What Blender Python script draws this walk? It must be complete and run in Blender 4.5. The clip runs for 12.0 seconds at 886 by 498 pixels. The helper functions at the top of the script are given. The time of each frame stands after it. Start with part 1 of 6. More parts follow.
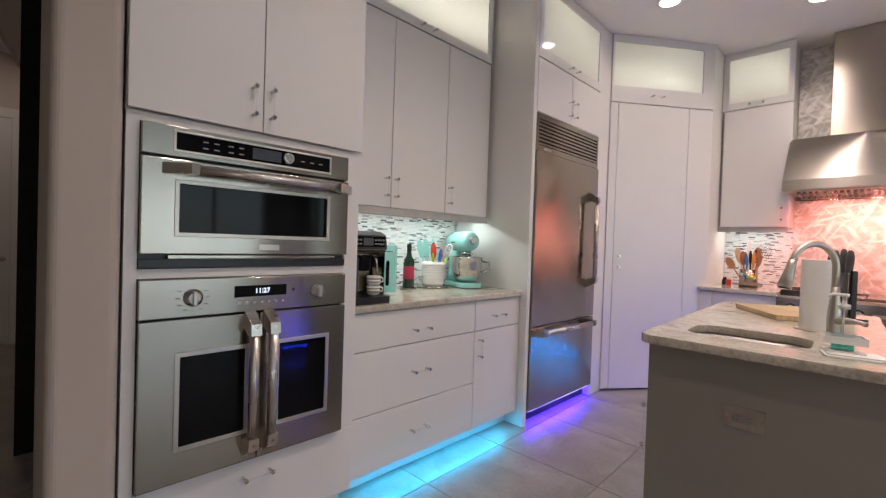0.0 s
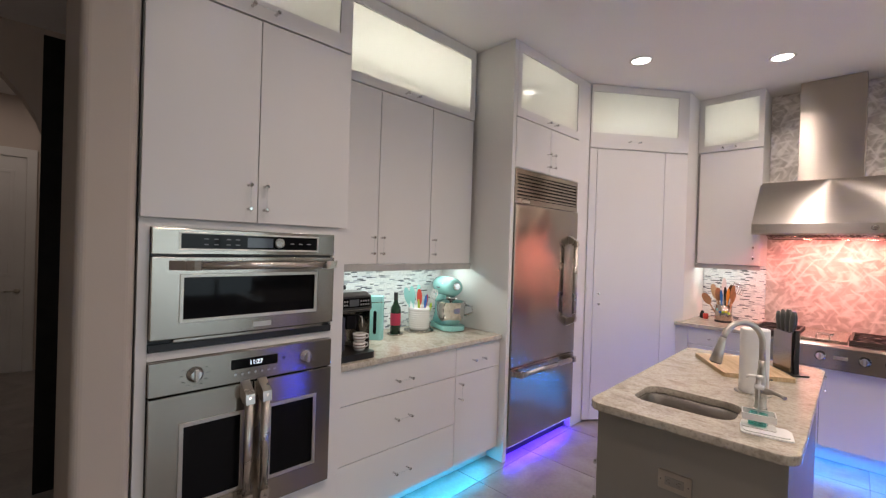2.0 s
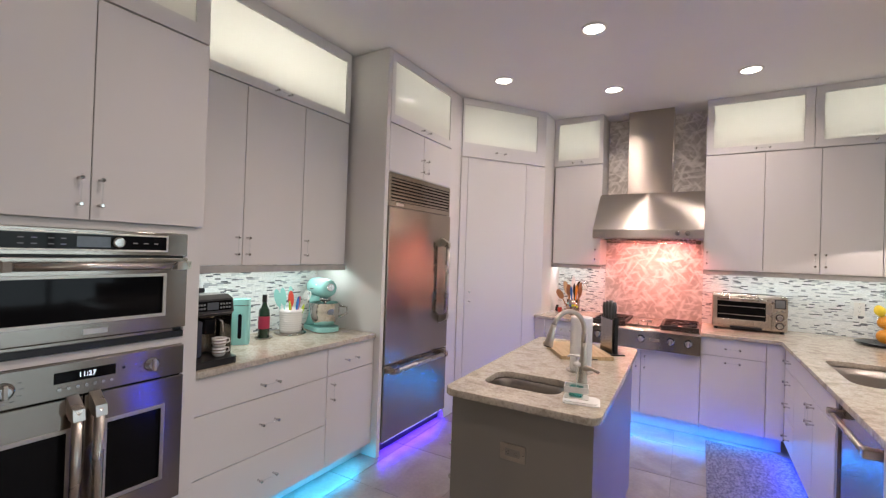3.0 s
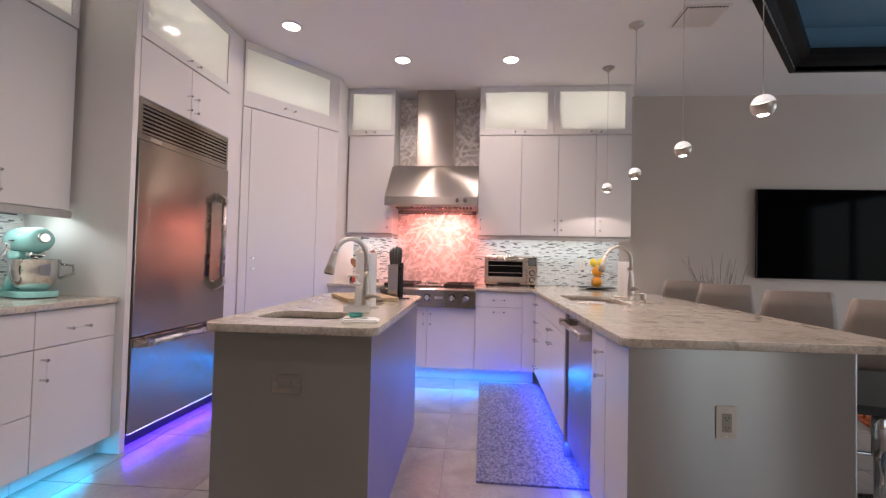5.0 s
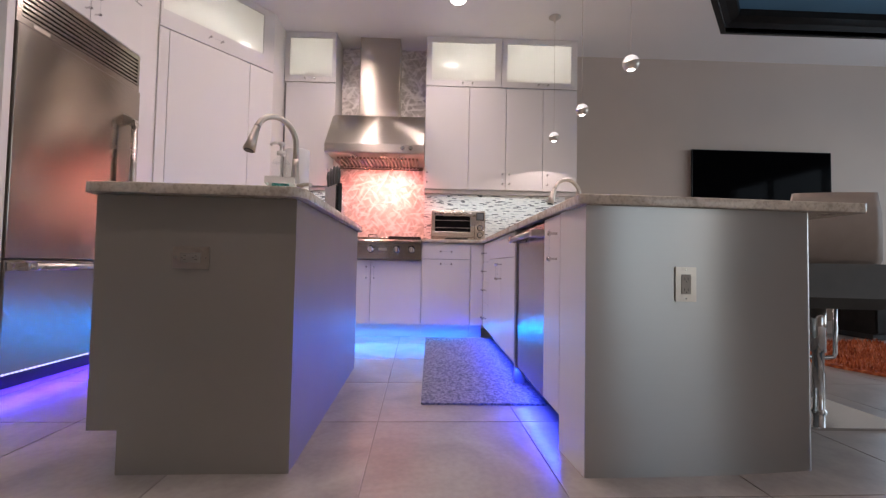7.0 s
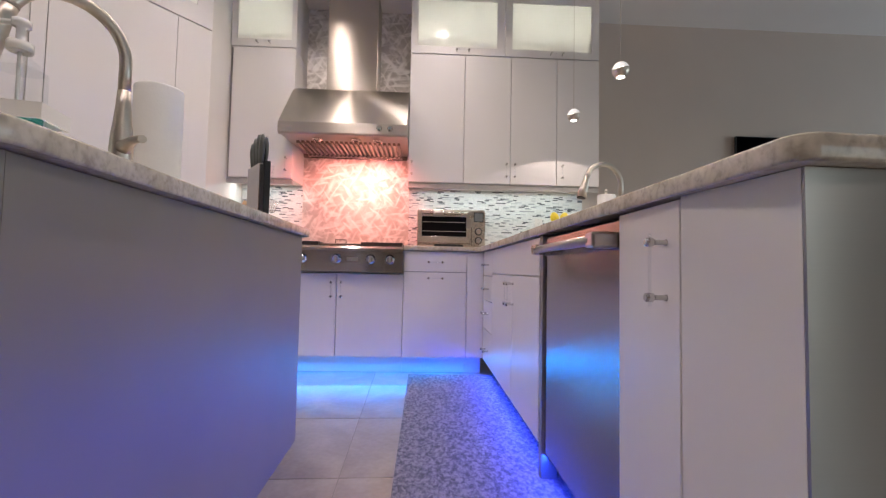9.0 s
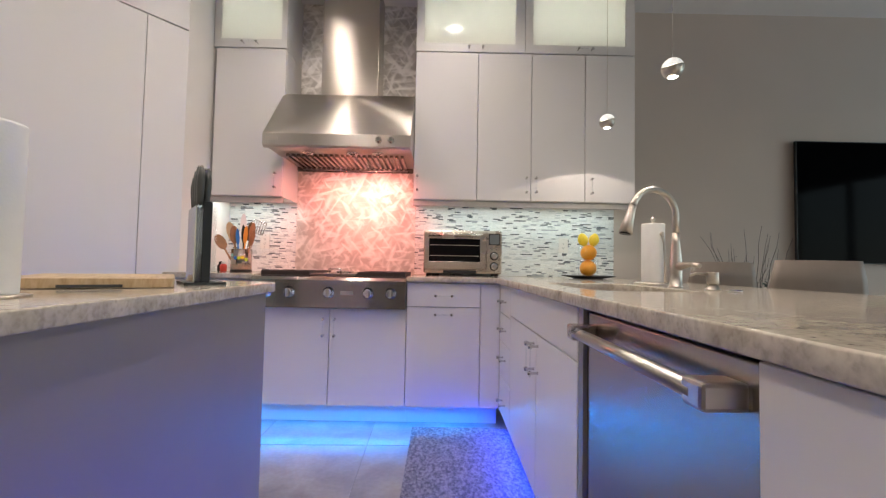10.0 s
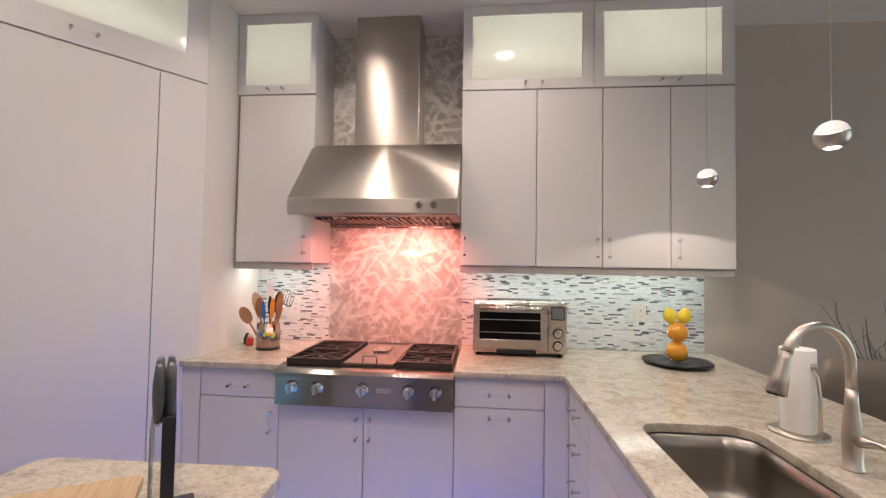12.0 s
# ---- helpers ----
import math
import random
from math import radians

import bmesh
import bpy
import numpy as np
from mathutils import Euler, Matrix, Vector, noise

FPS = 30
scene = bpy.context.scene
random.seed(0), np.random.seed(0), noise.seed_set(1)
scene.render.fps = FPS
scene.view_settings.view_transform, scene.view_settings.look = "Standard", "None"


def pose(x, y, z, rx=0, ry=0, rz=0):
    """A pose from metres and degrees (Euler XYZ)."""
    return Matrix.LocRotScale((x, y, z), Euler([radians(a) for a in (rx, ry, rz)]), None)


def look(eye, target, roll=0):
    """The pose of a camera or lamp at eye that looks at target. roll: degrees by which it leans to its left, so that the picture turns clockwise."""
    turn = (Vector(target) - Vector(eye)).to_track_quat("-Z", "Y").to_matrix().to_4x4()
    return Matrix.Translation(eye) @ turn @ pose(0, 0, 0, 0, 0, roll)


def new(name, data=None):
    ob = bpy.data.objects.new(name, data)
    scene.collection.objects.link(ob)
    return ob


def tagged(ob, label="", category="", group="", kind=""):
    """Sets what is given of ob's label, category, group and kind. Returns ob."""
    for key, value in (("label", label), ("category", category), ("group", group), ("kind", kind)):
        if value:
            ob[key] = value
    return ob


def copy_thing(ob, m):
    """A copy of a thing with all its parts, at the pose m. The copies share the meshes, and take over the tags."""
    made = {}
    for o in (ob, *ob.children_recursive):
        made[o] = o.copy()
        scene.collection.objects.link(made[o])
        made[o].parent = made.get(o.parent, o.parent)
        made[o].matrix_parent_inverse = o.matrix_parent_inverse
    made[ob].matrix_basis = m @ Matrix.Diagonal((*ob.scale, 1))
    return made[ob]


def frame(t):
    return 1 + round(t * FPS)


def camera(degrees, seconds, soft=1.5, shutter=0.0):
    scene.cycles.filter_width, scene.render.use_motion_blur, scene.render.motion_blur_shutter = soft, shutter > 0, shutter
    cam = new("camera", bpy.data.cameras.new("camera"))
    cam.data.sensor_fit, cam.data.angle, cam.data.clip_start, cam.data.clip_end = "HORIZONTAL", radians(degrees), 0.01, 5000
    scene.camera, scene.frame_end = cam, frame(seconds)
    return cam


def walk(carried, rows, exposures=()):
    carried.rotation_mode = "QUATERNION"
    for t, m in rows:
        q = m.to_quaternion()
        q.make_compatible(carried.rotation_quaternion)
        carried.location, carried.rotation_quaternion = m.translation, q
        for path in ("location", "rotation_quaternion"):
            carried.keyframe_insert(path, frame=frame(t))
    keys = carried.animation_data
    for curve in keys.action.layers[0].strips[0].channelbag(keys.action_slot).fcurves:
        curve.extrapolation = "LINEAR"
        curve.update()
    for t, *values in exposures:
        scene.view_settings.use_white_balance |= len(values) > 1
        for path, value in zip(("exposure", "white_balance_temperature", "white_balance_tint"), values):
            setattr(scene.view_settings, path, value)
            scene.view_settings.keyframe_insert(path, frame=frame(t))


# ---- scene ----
cam = camera(91.9, 12.0, soft=1.3)
PATH = [
    (0, (0.132, -0.195, 1.267), (-1.286, 1.215, 1.235), 1.9),
    (0.5, (0.17, -0.215, 1.394), (-1.255, 1.188, 1.369), 1.9),
    (1, (0.22, -0.233, 1.479), (-1.217, 1.158, 1.457), 1.9),
    (1.5, (0.287, -0.253, 1.546), (-1.156, 1.132, 1.528), 1.8),
    (2, (0.375, -0.257, 1.586), (-1.055, 1.141, 1.575), 1.8),
    (2.5, (0.455, -0.255, 1.598), (-0.826, 1.281, 1.594), 2.0),
    (3, (0.537, -0.254, 1.581), (-0.498, 1.457, 1.597), 1.9),
    (3.5, (0.603, -0.232, 1.521), (-0.155, 1.618, 1.56), 1.6),
    (3.7, (0.611, -0.224, 1.506), (-0.039, 1.666, 1.547), 1.6),
    (5.3, (0.614, -0.108, 1.131), (0.5, 1.888, 1.189), 1.2),
    (5.5, (0.618, -0.108, 1.081), (0.549, 1.889, 1.147), 1.1),
    (6, (0.614, -0.076, 0.976), (0.614, 1.923, 1.045), 1.1),
    (6.5, (0.618, -0.03, 0.781), (0.645, 1.968, 0.853), 1.0),
    (7, (0.635, 0.105, 0.697), (0.691, 2.103, 0.773), 1.1),
    (7.5, (0.659, 0.323, 0.715), (0.737, 2.32, 0.793), 1.1),
    (7.7, (0.667, 0.407, 0.723), (0.755, 2.404, 0.802), 1.3),
    (9.5, (0.722, 1.281, 0.852), (0.808, 3.276, 0.951), 1.0),
    (10, (0.756, 1.483, 1.013), (0.767, 3.481, 1.095), 1.1),
    (10.5, (0.756, 1.611, 1.154), (0.692, 3.608, 1.236), 1.1),
    (11, (0.738, 1.729, 1.272), (0.647, 3.725, 1.355), 1.1),
    (11.5, (0.729, 1.844, 1.411), (0.598, 3.838, 1.48), 1.0),
    (12, (0.691, 1.928, 1.506), (0.503, 3.918, 1.576), 0.9),
]
walk(cam, [(t, look(eye, target, roll)) for t, eye, target, roll in PATH], exposures=[(0.0, -0.07, 6400, 6), (2.0, -0.09, 6400, 6), (3.5, -0.07, 6400, 9), (5.5, -0.06, 6350, 14), (7.5, -0.07, 6300, 14), (9.5, -0.09, 6250, 2), (10.5, -0.15, 6300, -1), (12.0, -0.17, 6450, 4)])
# ---- light ----
world = bpy.data.worlds.new("world")
scene.world = world
world.use_nodes = True
sky = world.node_tree.nodes.new("ShaderNodeTexSky")
sky.sky_type, sky.sun_disc = "NISHITA", False
sky.sun_elevation, sky.sun_rotation = radians(35), radians(120)
world.node_tree.links.new(sky.outputs[0], world.node_tree.nodes["Background"].inputs[0])
world.node_tree.nodes["Background"].inputs[1].default_value = 0.12

WARM, COOL, MILK = (1.0, 0.80, 0.725), (0.96, 1.0, 0.97), (0.98, 1.0, 0.95)
CAN_W, PEND_W, STRIP_W, TRANSOM_W, KICK_W, HOOD_W, DAY_W = 8.4, 7.5, 2.6, 6.6, 9.0, 4.2, 54.0


def area(name, m, sx, sy, watts, color, spread=180):
    data = bpy.data.lights.new(name, "AREA")
    data.shape, data.size, data.size_y, data.energy, data.color = "RECTANGLE", sx, sy, watts, color
    data.spread = radians(spread)
    ob = new(name, data)
    ob.matrix_world = m
    return ob


CEIL = 3.14
TOP = 0.946
# the last three entries are unseen fill lights, added to brighten walls and cabinets
CANS_AND_FILLS = [(-1.02, 3.28), (-0.2, 3.92), (0.84, 3.96), (-0.13, 2.74), (0.84, 2.74), (-0.13, 1.6), (0.84, 1.68), (-0.3, 0.6), (2.4, -1.4), (4.4, -0.9)]
for i, (cx, cy) in enumerate(CANS_AND_FILLS):
    data = bpy.data.lights.new("can_or_fill_bulb", "AREA")
    data.shape, data.size, data.energy, data.color = "DISK", 0.13, CAN_W * (0.4 if i == 0 else 2.1 if i > 7 else 1.05 if i == 7 else 0.75 if i > 4 else 0.95), WARM
    data.spread = radians(145)
    ob = new("can_or_fill_bulb", data)
    ob.matrix_world = pose(cx, cy, CEIL - 0.012)
# under-cabinet strips, white
area("strip_left", pose(-2.0, 1.6, 1.448), 0.03, 1.25, STRIP_W * 1.7, COOL)
area("strip_back_a", pose(-0.67, 4.75, 1.49), 0.48, 0.03, STRIP_W * 0.55, COOL)
area("strip_back_b", pose(1.36, 4.75, 1.49), 1.5, 0.03, STRIP_W * 1.4, COOL)
# strips inside the glazed top cabinets, on the floor at the back
for x, y, rz, w in [(-2.1, 0.48, 90, 0.8), (-2.12, 1.6, 90, 1.25), (-2.05, 2.82, 90, 0.8), (-1.36, 3.95, 53.8, 0.8), (-0.67, 4.86, 0, 0.46), (0.95, 4.86, 0, 0.7), (1.76, 4.86, 0, 0.7)]:
    area("transom_strip", pose(x, y, 2.64, 165, 0, rz), w, 0.03, TRANSOM_W * w * (0.55 if rz == 53.8 else 1.05), MILK)
# coloured strips under the toe kicks
CYAN, BLUE, VIOLET, AZURE = (0.0, 0.42, 0.85), (0.012, 0.045, 1.0), (0.05, 0.004, 1.0), (0.0, 0.25, 1.0)
area("kick_strip_left", pose(-1.625, 1.6, 0.096, 0, -32, 0), 0.02, 1.2, KICK_W * 0.5, CYAN)
area("kick_strip_fridge", pose(-1.575, 2.8, 0.085, 0, -42, 0), 0.02, 0.88, KICK_W * 0.8, VIOLET)
area("kick_strip_back", pose(0.1, 4.245, 0.121, -36, 0, 0), 1.9, 0.02, KICK_W * 1.15, AZURE)
area("kick_strip_bar", pose(1.158, 2.98, 0.094, 0, 42, 0), 0.02, 2.35, KICK_W * 2.1, BLUE)
# red lamps under the hood
for x, s, spread in ((-0.157, 0.8, 125), (0.14, 1.25, 125), (0.313, 0.7, 125)):
    area("hood_bulb", look((x, 4.36, 1.758), (x - 0.02, 4.93, 0.95)), 0.06, 0.05, HOOD_W * s, (1.0, 0.29, 0.235), spread)

# ---- materials ----


def nodes(name):
    m = bpy.data.materials.new(name)
    m.use_nodes = True
    t = m.node_tree
    return m, t, t.nodes["Principled BSDF"]


def tex(t, kind, scale, detail=4, stretch=(1, 1, 1), distortion=0.0, space="Object"):
    tc = t.nodes.new("ShaderNodeTexCoord")
    mp = t.nodes.new("ShaderNodeMapping")
    mp.inputs["Scale"].default_value = stretch
    t.links.new(tc.outputs[space], mp.inputs[0])
    n = t.nodes.new(kind)
    n.inputs["Scale"].default_value = scale
    if kind == "ShaderNodeTexNoise":
        n.inputs["Detail"].default_value = detail
        n.inputs["Distortion"].default_value = distortion
    t.links.new(mp.outputs[0], n.inputs["Vector"])
    return n


def ramp(t, src, stops):
    r = t.nodes.new("ShaderNodeValToRGB")
    while len(r.color_ramp.elements) < len(stops):
        r.color_ramp.elements.new(0.5)
    for e, (p, c) in zip(r.color_ramp.elements, stops):
        e.position, e.color = p, (*c, 1) if len(c) == 3 else c
    t.links.new(src, r.inputs[0])
    return r


def mixc(t, fac, a, b, mode="MIX"):
    n = t.nodes.new("ShaderNodeMix")
    n.data_type, n.blend_type = "RGBA", mode
    for sock, v in ((n.inputs[0], fac), (n.inputs[6], a), (n.inputs[7], b)):
        if isinstance(v, bpy.types.NodeSocket):
            t.links.new(v, sock)
        elif isinstance(v, (int, float)):
            sock.default_value = v
        else:
            sock.default_value = (*v, 1)
    return n.outputs[2]


def bump(t, b, src, strength, dist=0.002):
    n = t.nodes.new("ShaderNodeBump")
    n.inputs["Strength"].default_value, n.inputs["Distance"].default_value = strength, dist
    t.links.new(src, n.inputs["Height"])
    t.links.new(n.outputs[0], b.inputs["Normal"])


def paint(name, c, rough=0.5, var=0.06, scale=6, bumps=0.08, metal=0.0, fine=180):
    m, t, b = nodes(name)
    n = tex(t, "ShaderNodeTexNoise", scale, 5)
    lo = tuple(v * (1 - var) for v in c)
    hi = tuple(min(1, v * (1 + var)) for v in c)
    t.links.new(ramp(t, n.outputs[0], [(0.3, lo), (0.7, hi)]).outputs[0], b.inputs["Base Color"])
    g = tex(t, "ShaderNodeTexNoise", fine, 2)
    b.inputs["Roughness"].default_value, b.inputs["Metallic"].default_value = rough, metal
    if bumps:
        bump(t, b, g.outputs[0], bumps, 0.001)
    return m


def steel(name, c=(0.37, 0.33, 0.285), rough=0.21, stretch=(2, 2, 300), strength=0.06, aniso=0.85, grain=0.07):
    m, t, b = nodes(name)
    b.inputs["Metallic"].default_value = 1.0
    g = tex(t, "ShaderNodeTexNoise", 1.5, 3, stretch)
    w = tex(t, "ShaderNodeTexNoise", 3, 3)
    t.links.new(mixc(t, g.outputs[0], tuple(v * (1 - grain) for v in c), tuple(v * (1 + grain) for v in c)), b.inputs["Base Color"])
    r = t.nodes.new("ShaderNodeMapRange")
    r.inputs[3].default_value, r.inputs[4].default_value = rough * 0.92, rough * 1.1
    t.links.new(w.outputs[0], r.inputs[0])
    t.links.new(r.outputs[0], b.inputs["Roughness"])
    bump(t, b, g.outputs[0], strength, 0.0006)
    if aniso:
        tg = t.nodes.new("ShaderNodeTangent")
        tg.direction_type, tg.axis = "RADIAL", "Z"
        t.links.new(tg.outputs[0], b.inputs["Tangent"])
        b.inputs["Anisotropic"].default_value, b.inputs["Anisotropic Rotation"].default_value = aniso, 0.25
    return m


def glassy(name, c, rough=0.02, trans=1.0):
    m, t, b = nodes(name)
    b.inputs["Base Color"].default_value = (*c, 1)
    b.inputs["Roughness"].default_value = rough
    b.inputs["Transmission Weight"].default_value = trans
    b.inputs["IOR"].default_value = 1.45
    return m


def glow(name, c, power):
    m, t, b = nodes(name)
    b.inputs["Base Color"].default_value = (*c, 1)
    b.inputs["Emission Color"].default_value = (*c, 1)
    b.inputs["Emission Strength"].default_value = power
    return m


WHITE = paint("white_lacquer", (0.76, 0.735, 0.715), 0.38, 0.012, 2, 0.03)
GAP_GREY = paint("gap_grey", (0.30, 0.29, 0.28), 0.6, 0.03, 4)
WALLP = paint("greige_wall_paint", (0.605, 0.52, 0.45), 0.75, 0.03, 1.5, 0.15, fine=120)
TRIM = paint("white_trim_paint", (0.78, 0.75, 0.71), 0.5, 0.02, 3, 0.05)
CEILP = paint("white_ceiling_paint", (0.85, 0.825, 0.805), 0.85, 0.02, 1.0, 0.25, fine=90)
BLUEP = paint("slate_blue_paint", (0.15, 0.27, 0.36), 0.7, 0.05, 2, 0.2)
DARKWOOD = paint("black_stained_wood", (0.012, 0.010, 0.009), 0.4, 0.3, 12, 0.2)
BLACK = paint("black_plastic", (0.012, 0.012, 0.013), 0.35, 0.2, 20, 0.05)
IRON = paint("cast_iron", (0.03, 0.022, 0.02), 0.5, 0.2, 40, 0.3)
GREY = paint("grey_metal_laminate", (0.325, 0.305, 0.27), 0.48, 0.05, 2, 0.06, metal=0.5)
RAIL = paint("pale_grey_rail", (0.46, 0.44, 0.42), 0.5, 0.1, 14)
CREAM = paint("cream_wall_paint", (0.50, 0.435, 0.375), 0.75, 0.03, 1.5, 0.15, fine=120)
TAUPE = paint("taupe_leather", (0.27, 0.225, 0.19), 0.45, 0.07, 10, 0.25, fine=260)
DARKGREY = paint("dark_grey_and_seat_shade", (0.05, 0.05, 0.045), 0.45, 0.1, 12, 0.2)
STEEL = steel("brushed_steel", (0.37, 0.335, 0.293), 0.185)
STEELV = steel("brushed_steel_sheet", (0.56, 0.52, 0.465), 0.36, (2, 2, 300), 0.06, 0.85)
HANDLE = steel("satin_steel_handle", (0.58, 0.54, 0.49), 0.27, (60, 60, 60), 0.01, 0.0, 0.03)
CLAD = steel("grey_brushed_steel_cladding", (0.41, 0.405, 0.39), 0.30, (2, 2, 400), 0.012, 0.85, 0.025)
BASIN = steel("satin_steel_basin", (0.40, 0.375, 0.34), 0.30, (2, 2, 120), 0.04, 0.6)
DUCT = steel("brushed_steel_duct", (0.50, 0.455, 0.40), 0.36, (2, 2, 300), 0.03, 0.92, 0.04)
BRONZED = steel("warm_steel", (0.58, 0.53, 0.47), 0.27)
CHROME = steel("polished_chrome", (0.66, 0.65, 0.63), 0.1, (5, 5, 5), 0.01, 0.0)
NICKEL = steel("brushed_nickel", (0.60, 0.55, 0.485), 0.36, (60, 60, 60), 0.02, 0.0)
BLACKGLASS = paint("black_oven_glass", (0.006, 0.006, 0.007), 0.05, 0.1, 5, 0)
SCREEN = paint("dark_tv_screen", (0.002, 0.002, 0.0025), 0.06, 0.1, 5, 0)
for dark, gloss in ((BLACKGLASS, 0.13), (SCREEN, 0.02), (DARKWOOD, 0.15)):
    dark.node_tree.nodes["Principled BSDF"].inputs["Specular IOR Level"].default_value = gloss


def thin_clear(name, tint, gloss):
    m = bpy.data.materials.new(name)
    m.use_nodes = True
    t = m.node_tree
    t.nodes.remove(t.nodes["Principled BSDF"])
    tr, gl, mx = t.nodes.new("ShaderNodeBsdfTransparent"), t.nodes.new("ShaderNodeBsdfGlossy"), t.nodes.new("ShaderNodeMixShader")
    tr.inputs[0].default_value = (*tint, 1)
    gl.inputs["Roughness"].default_value = 0.05
    mx.inputs[0].default_value = gloss
    t.links.new(tr.outputs[0], mx.inputs[1])
    t.links.new(gl.outputs[0], mx.inputs[2])
    t.links.new(mx.outputs[0], t.nodes["Material Output"].inputs[0])
    return m


ACRYLIC = thin_clear("clear_acrylic", (0.97, 0.98, 0.985), 0.05)
GLASS = thin_clear("clear_glass", (0.96, 0.98, 0.98), 0.05)
BULB = glow("lamp_glow", (1.0, 0.93, 0.85), 9.0)


def frosted_mat():
    m = bpy.data.materials.new("frosted_glass")
    m.use_nodes = True
    t = m.node_tree
    t.nodes.remove(t.nodes["Principled BSDF"])
    out = t.nodes["Material Output"]
    tr, df, gl = (t.nodes.new("ShaderNodeBsdf" + k) for k in ("Translucent", "Diffuse", "Glossy"))
    tr.inputs[0].default_value = (0.94, 0.92, 0.87, 1)
    df.inputs[0].default_value = (0.82, 0.80, 0.76, 1)
    gl.inputs["Roughness"].default_value = 0.06
    a, b = t.nodes.new("ShaderNodeMixShader"), t.nodes.new("ShaderNodeMixShader")
    a.inputs[0].default_value = 0.25
    t.links.new(tr.outputs[0], a.inputs[1])
    t.links.new(df.outputs[0], a.inputs[2])
    fr = t.nodes.new("ShaderNodeFresnel")
    fr.inputs[0].default_value = 1.32
    t.links.new(fr.outputs[0], b.inputs[0])
    t.links.new(a.outputs[0], b.inputs[1])
    t.links.new(gl.outputs[0], b.inputs[2])
    t.links.new(b.outputs[0], out.inputs[0])
    return m


FROST = frosted_mat()


def granite_mat():
    m, t, b = nodes("beige_granite")
    big = tex(t, "ShaderNodeTexNoise", 11, 8, (1, 1.2, 1), 0.8)
    small = tex(t, "ShaderNodeTexNoise", 70, 6, (1, 1.1, 1), 0.4)
    v = tex(t, "ShaderNodeTexVoronoi", 70)
    base = ramp(t, big.outputs[0], [(0.30, (0.40, 0.355, 0.29)), (0.46, (0.53, 0.48, 0.40)), (0.60, (0.61, 0.56, 0.475)), (0.75, (0.50, 0.45, 0.375))]).outputs[0]
    spk = ramp(t, small.outputs[0], [(0.31, (0.74, 0.72, 0.70)), (0.46, (0.93, 0.92, 0.91)), (0.62, (1.03, 1.03, 1.02))]).outputs[0]
    c = mixc(t, 1.0, base, spk, "MULTIPLY")
    vs = ramp(t, v.outputs["Distance"], [(0.10, (0.75, 0.73, 0.70)), (0.35, (1, 1, 1))]).outputs[0]
    t.links.new(mixc(t, 0.55, c, vs, "MULTIPLY"), b.inputs["Base Color"])
    b.inputs["Roughness"].default_value = 0.12
    bump(t, b, small.outputs[0], 0.03, 0.001)
    return m


GRANITE = granite_mat()


def tile_mat():
    m, t, b = nodes("beige_porcelain_tile")
    oi = t.nodes.new("ShaderNodeObjectInfo")
    tc = t.nodes.new("ShaderNodeTexCoord")
    vm = t.nodes.new("ShaderNodeVectorMath")
    vm.operation = "MULTIPLY_ADD"
    cx = t.nodes.new("ShaderNodeCombineXYZ")
    for k in range(3):
        t.links.new(oi.outputs["Random"], cx.inputs[k])
    t.links.new(cx.outputs[0], vm.inputs[0])
    vm.inputs[1].default_value = (40, 70, 90)
    t.links.new(tc.outputs["Object"], vm.inputs[2])
    n1, n2 = t.nodes.new("ShaderNodeTexNoise"), t.nodes.new("ShaderNodeTexNoise")
    n1.inputs["Scale"].default_value, n1.inputs["Detail"].default_value, n1.inputs["Distortion"].default_value = 3.0, 8, 1.0
    n2.inputs["Scale"].default_value, n2.inputs["Detail"].default_value = 45, 5
    t.links.new(vm.outputs[0], n1.inputs["Vector"])
    t.links.new(vm.outputs[0], n2.inputs["Vector"])
    c1 = ramp(t, n1.outputs[0], [(0.3, (0.25, 0.225, 0.205)), (0.5, (0.32, 0.29, 0.265)), (0.7, (0.385, 0.355, 0.325))]).outputs[0]
    c2 = ramp(t, n2.outputs[0], [(0.3, (0.86, 0.86, 0.86)), (0.7, (1, 1, 1))]).outputs[0]
    t.links.new(mixc(t, 1.0, c1, c2, "MULTIPLY"), b.inputs["Base Color"])
    b.inputs["Roughness"].default_value = 0.28
    bump(t, b, n2.outputs[0], 0.06, 0.001)
    return m


TILE = tile_mat()
GROUT = paint("grey_grout", (0.27, 0.25, 0.235), 0.9, 0.1, 60, 0.3)


def mosaic_mat():
    m, t, b = nodes("glass_stone_mosaic")
    g = t.nodes.new("ShaderNodeNewGeometry")
    r = ramp(t, g.outputs["Random Per Island"], [(0.0, (0.84, 0.85, 0.84)), (0.34, (0.75, 0.77, 0.77)), (0.52, (0.83, 0.84, 0.82)), (0.78, (0.62, 0.64, 0.65)), (0.86, (0.40, 0.42, 0.45)), (0.915, (0.13, 0.14, 0.16))])
    r.color_ramp.interpolation = "CONSTANT"
    t.links.new(r.outputs[0], b.inputs["Base Color"])
    r2 = ramp(t, g.outputs["Random Per Island"], [(0.0, (0.1, 0.1, 0.1)), (0.34, (0.5, 0.5, 0.5)), (0.6, (0.08, 0.08, 0.08))])
    r2.color_ramp.interpolation = "CONSTANT"
    t.links.new(r2.outputs[0], b.inputs["Roughness"])
    return m


MOSAIC = mosaic_mat()


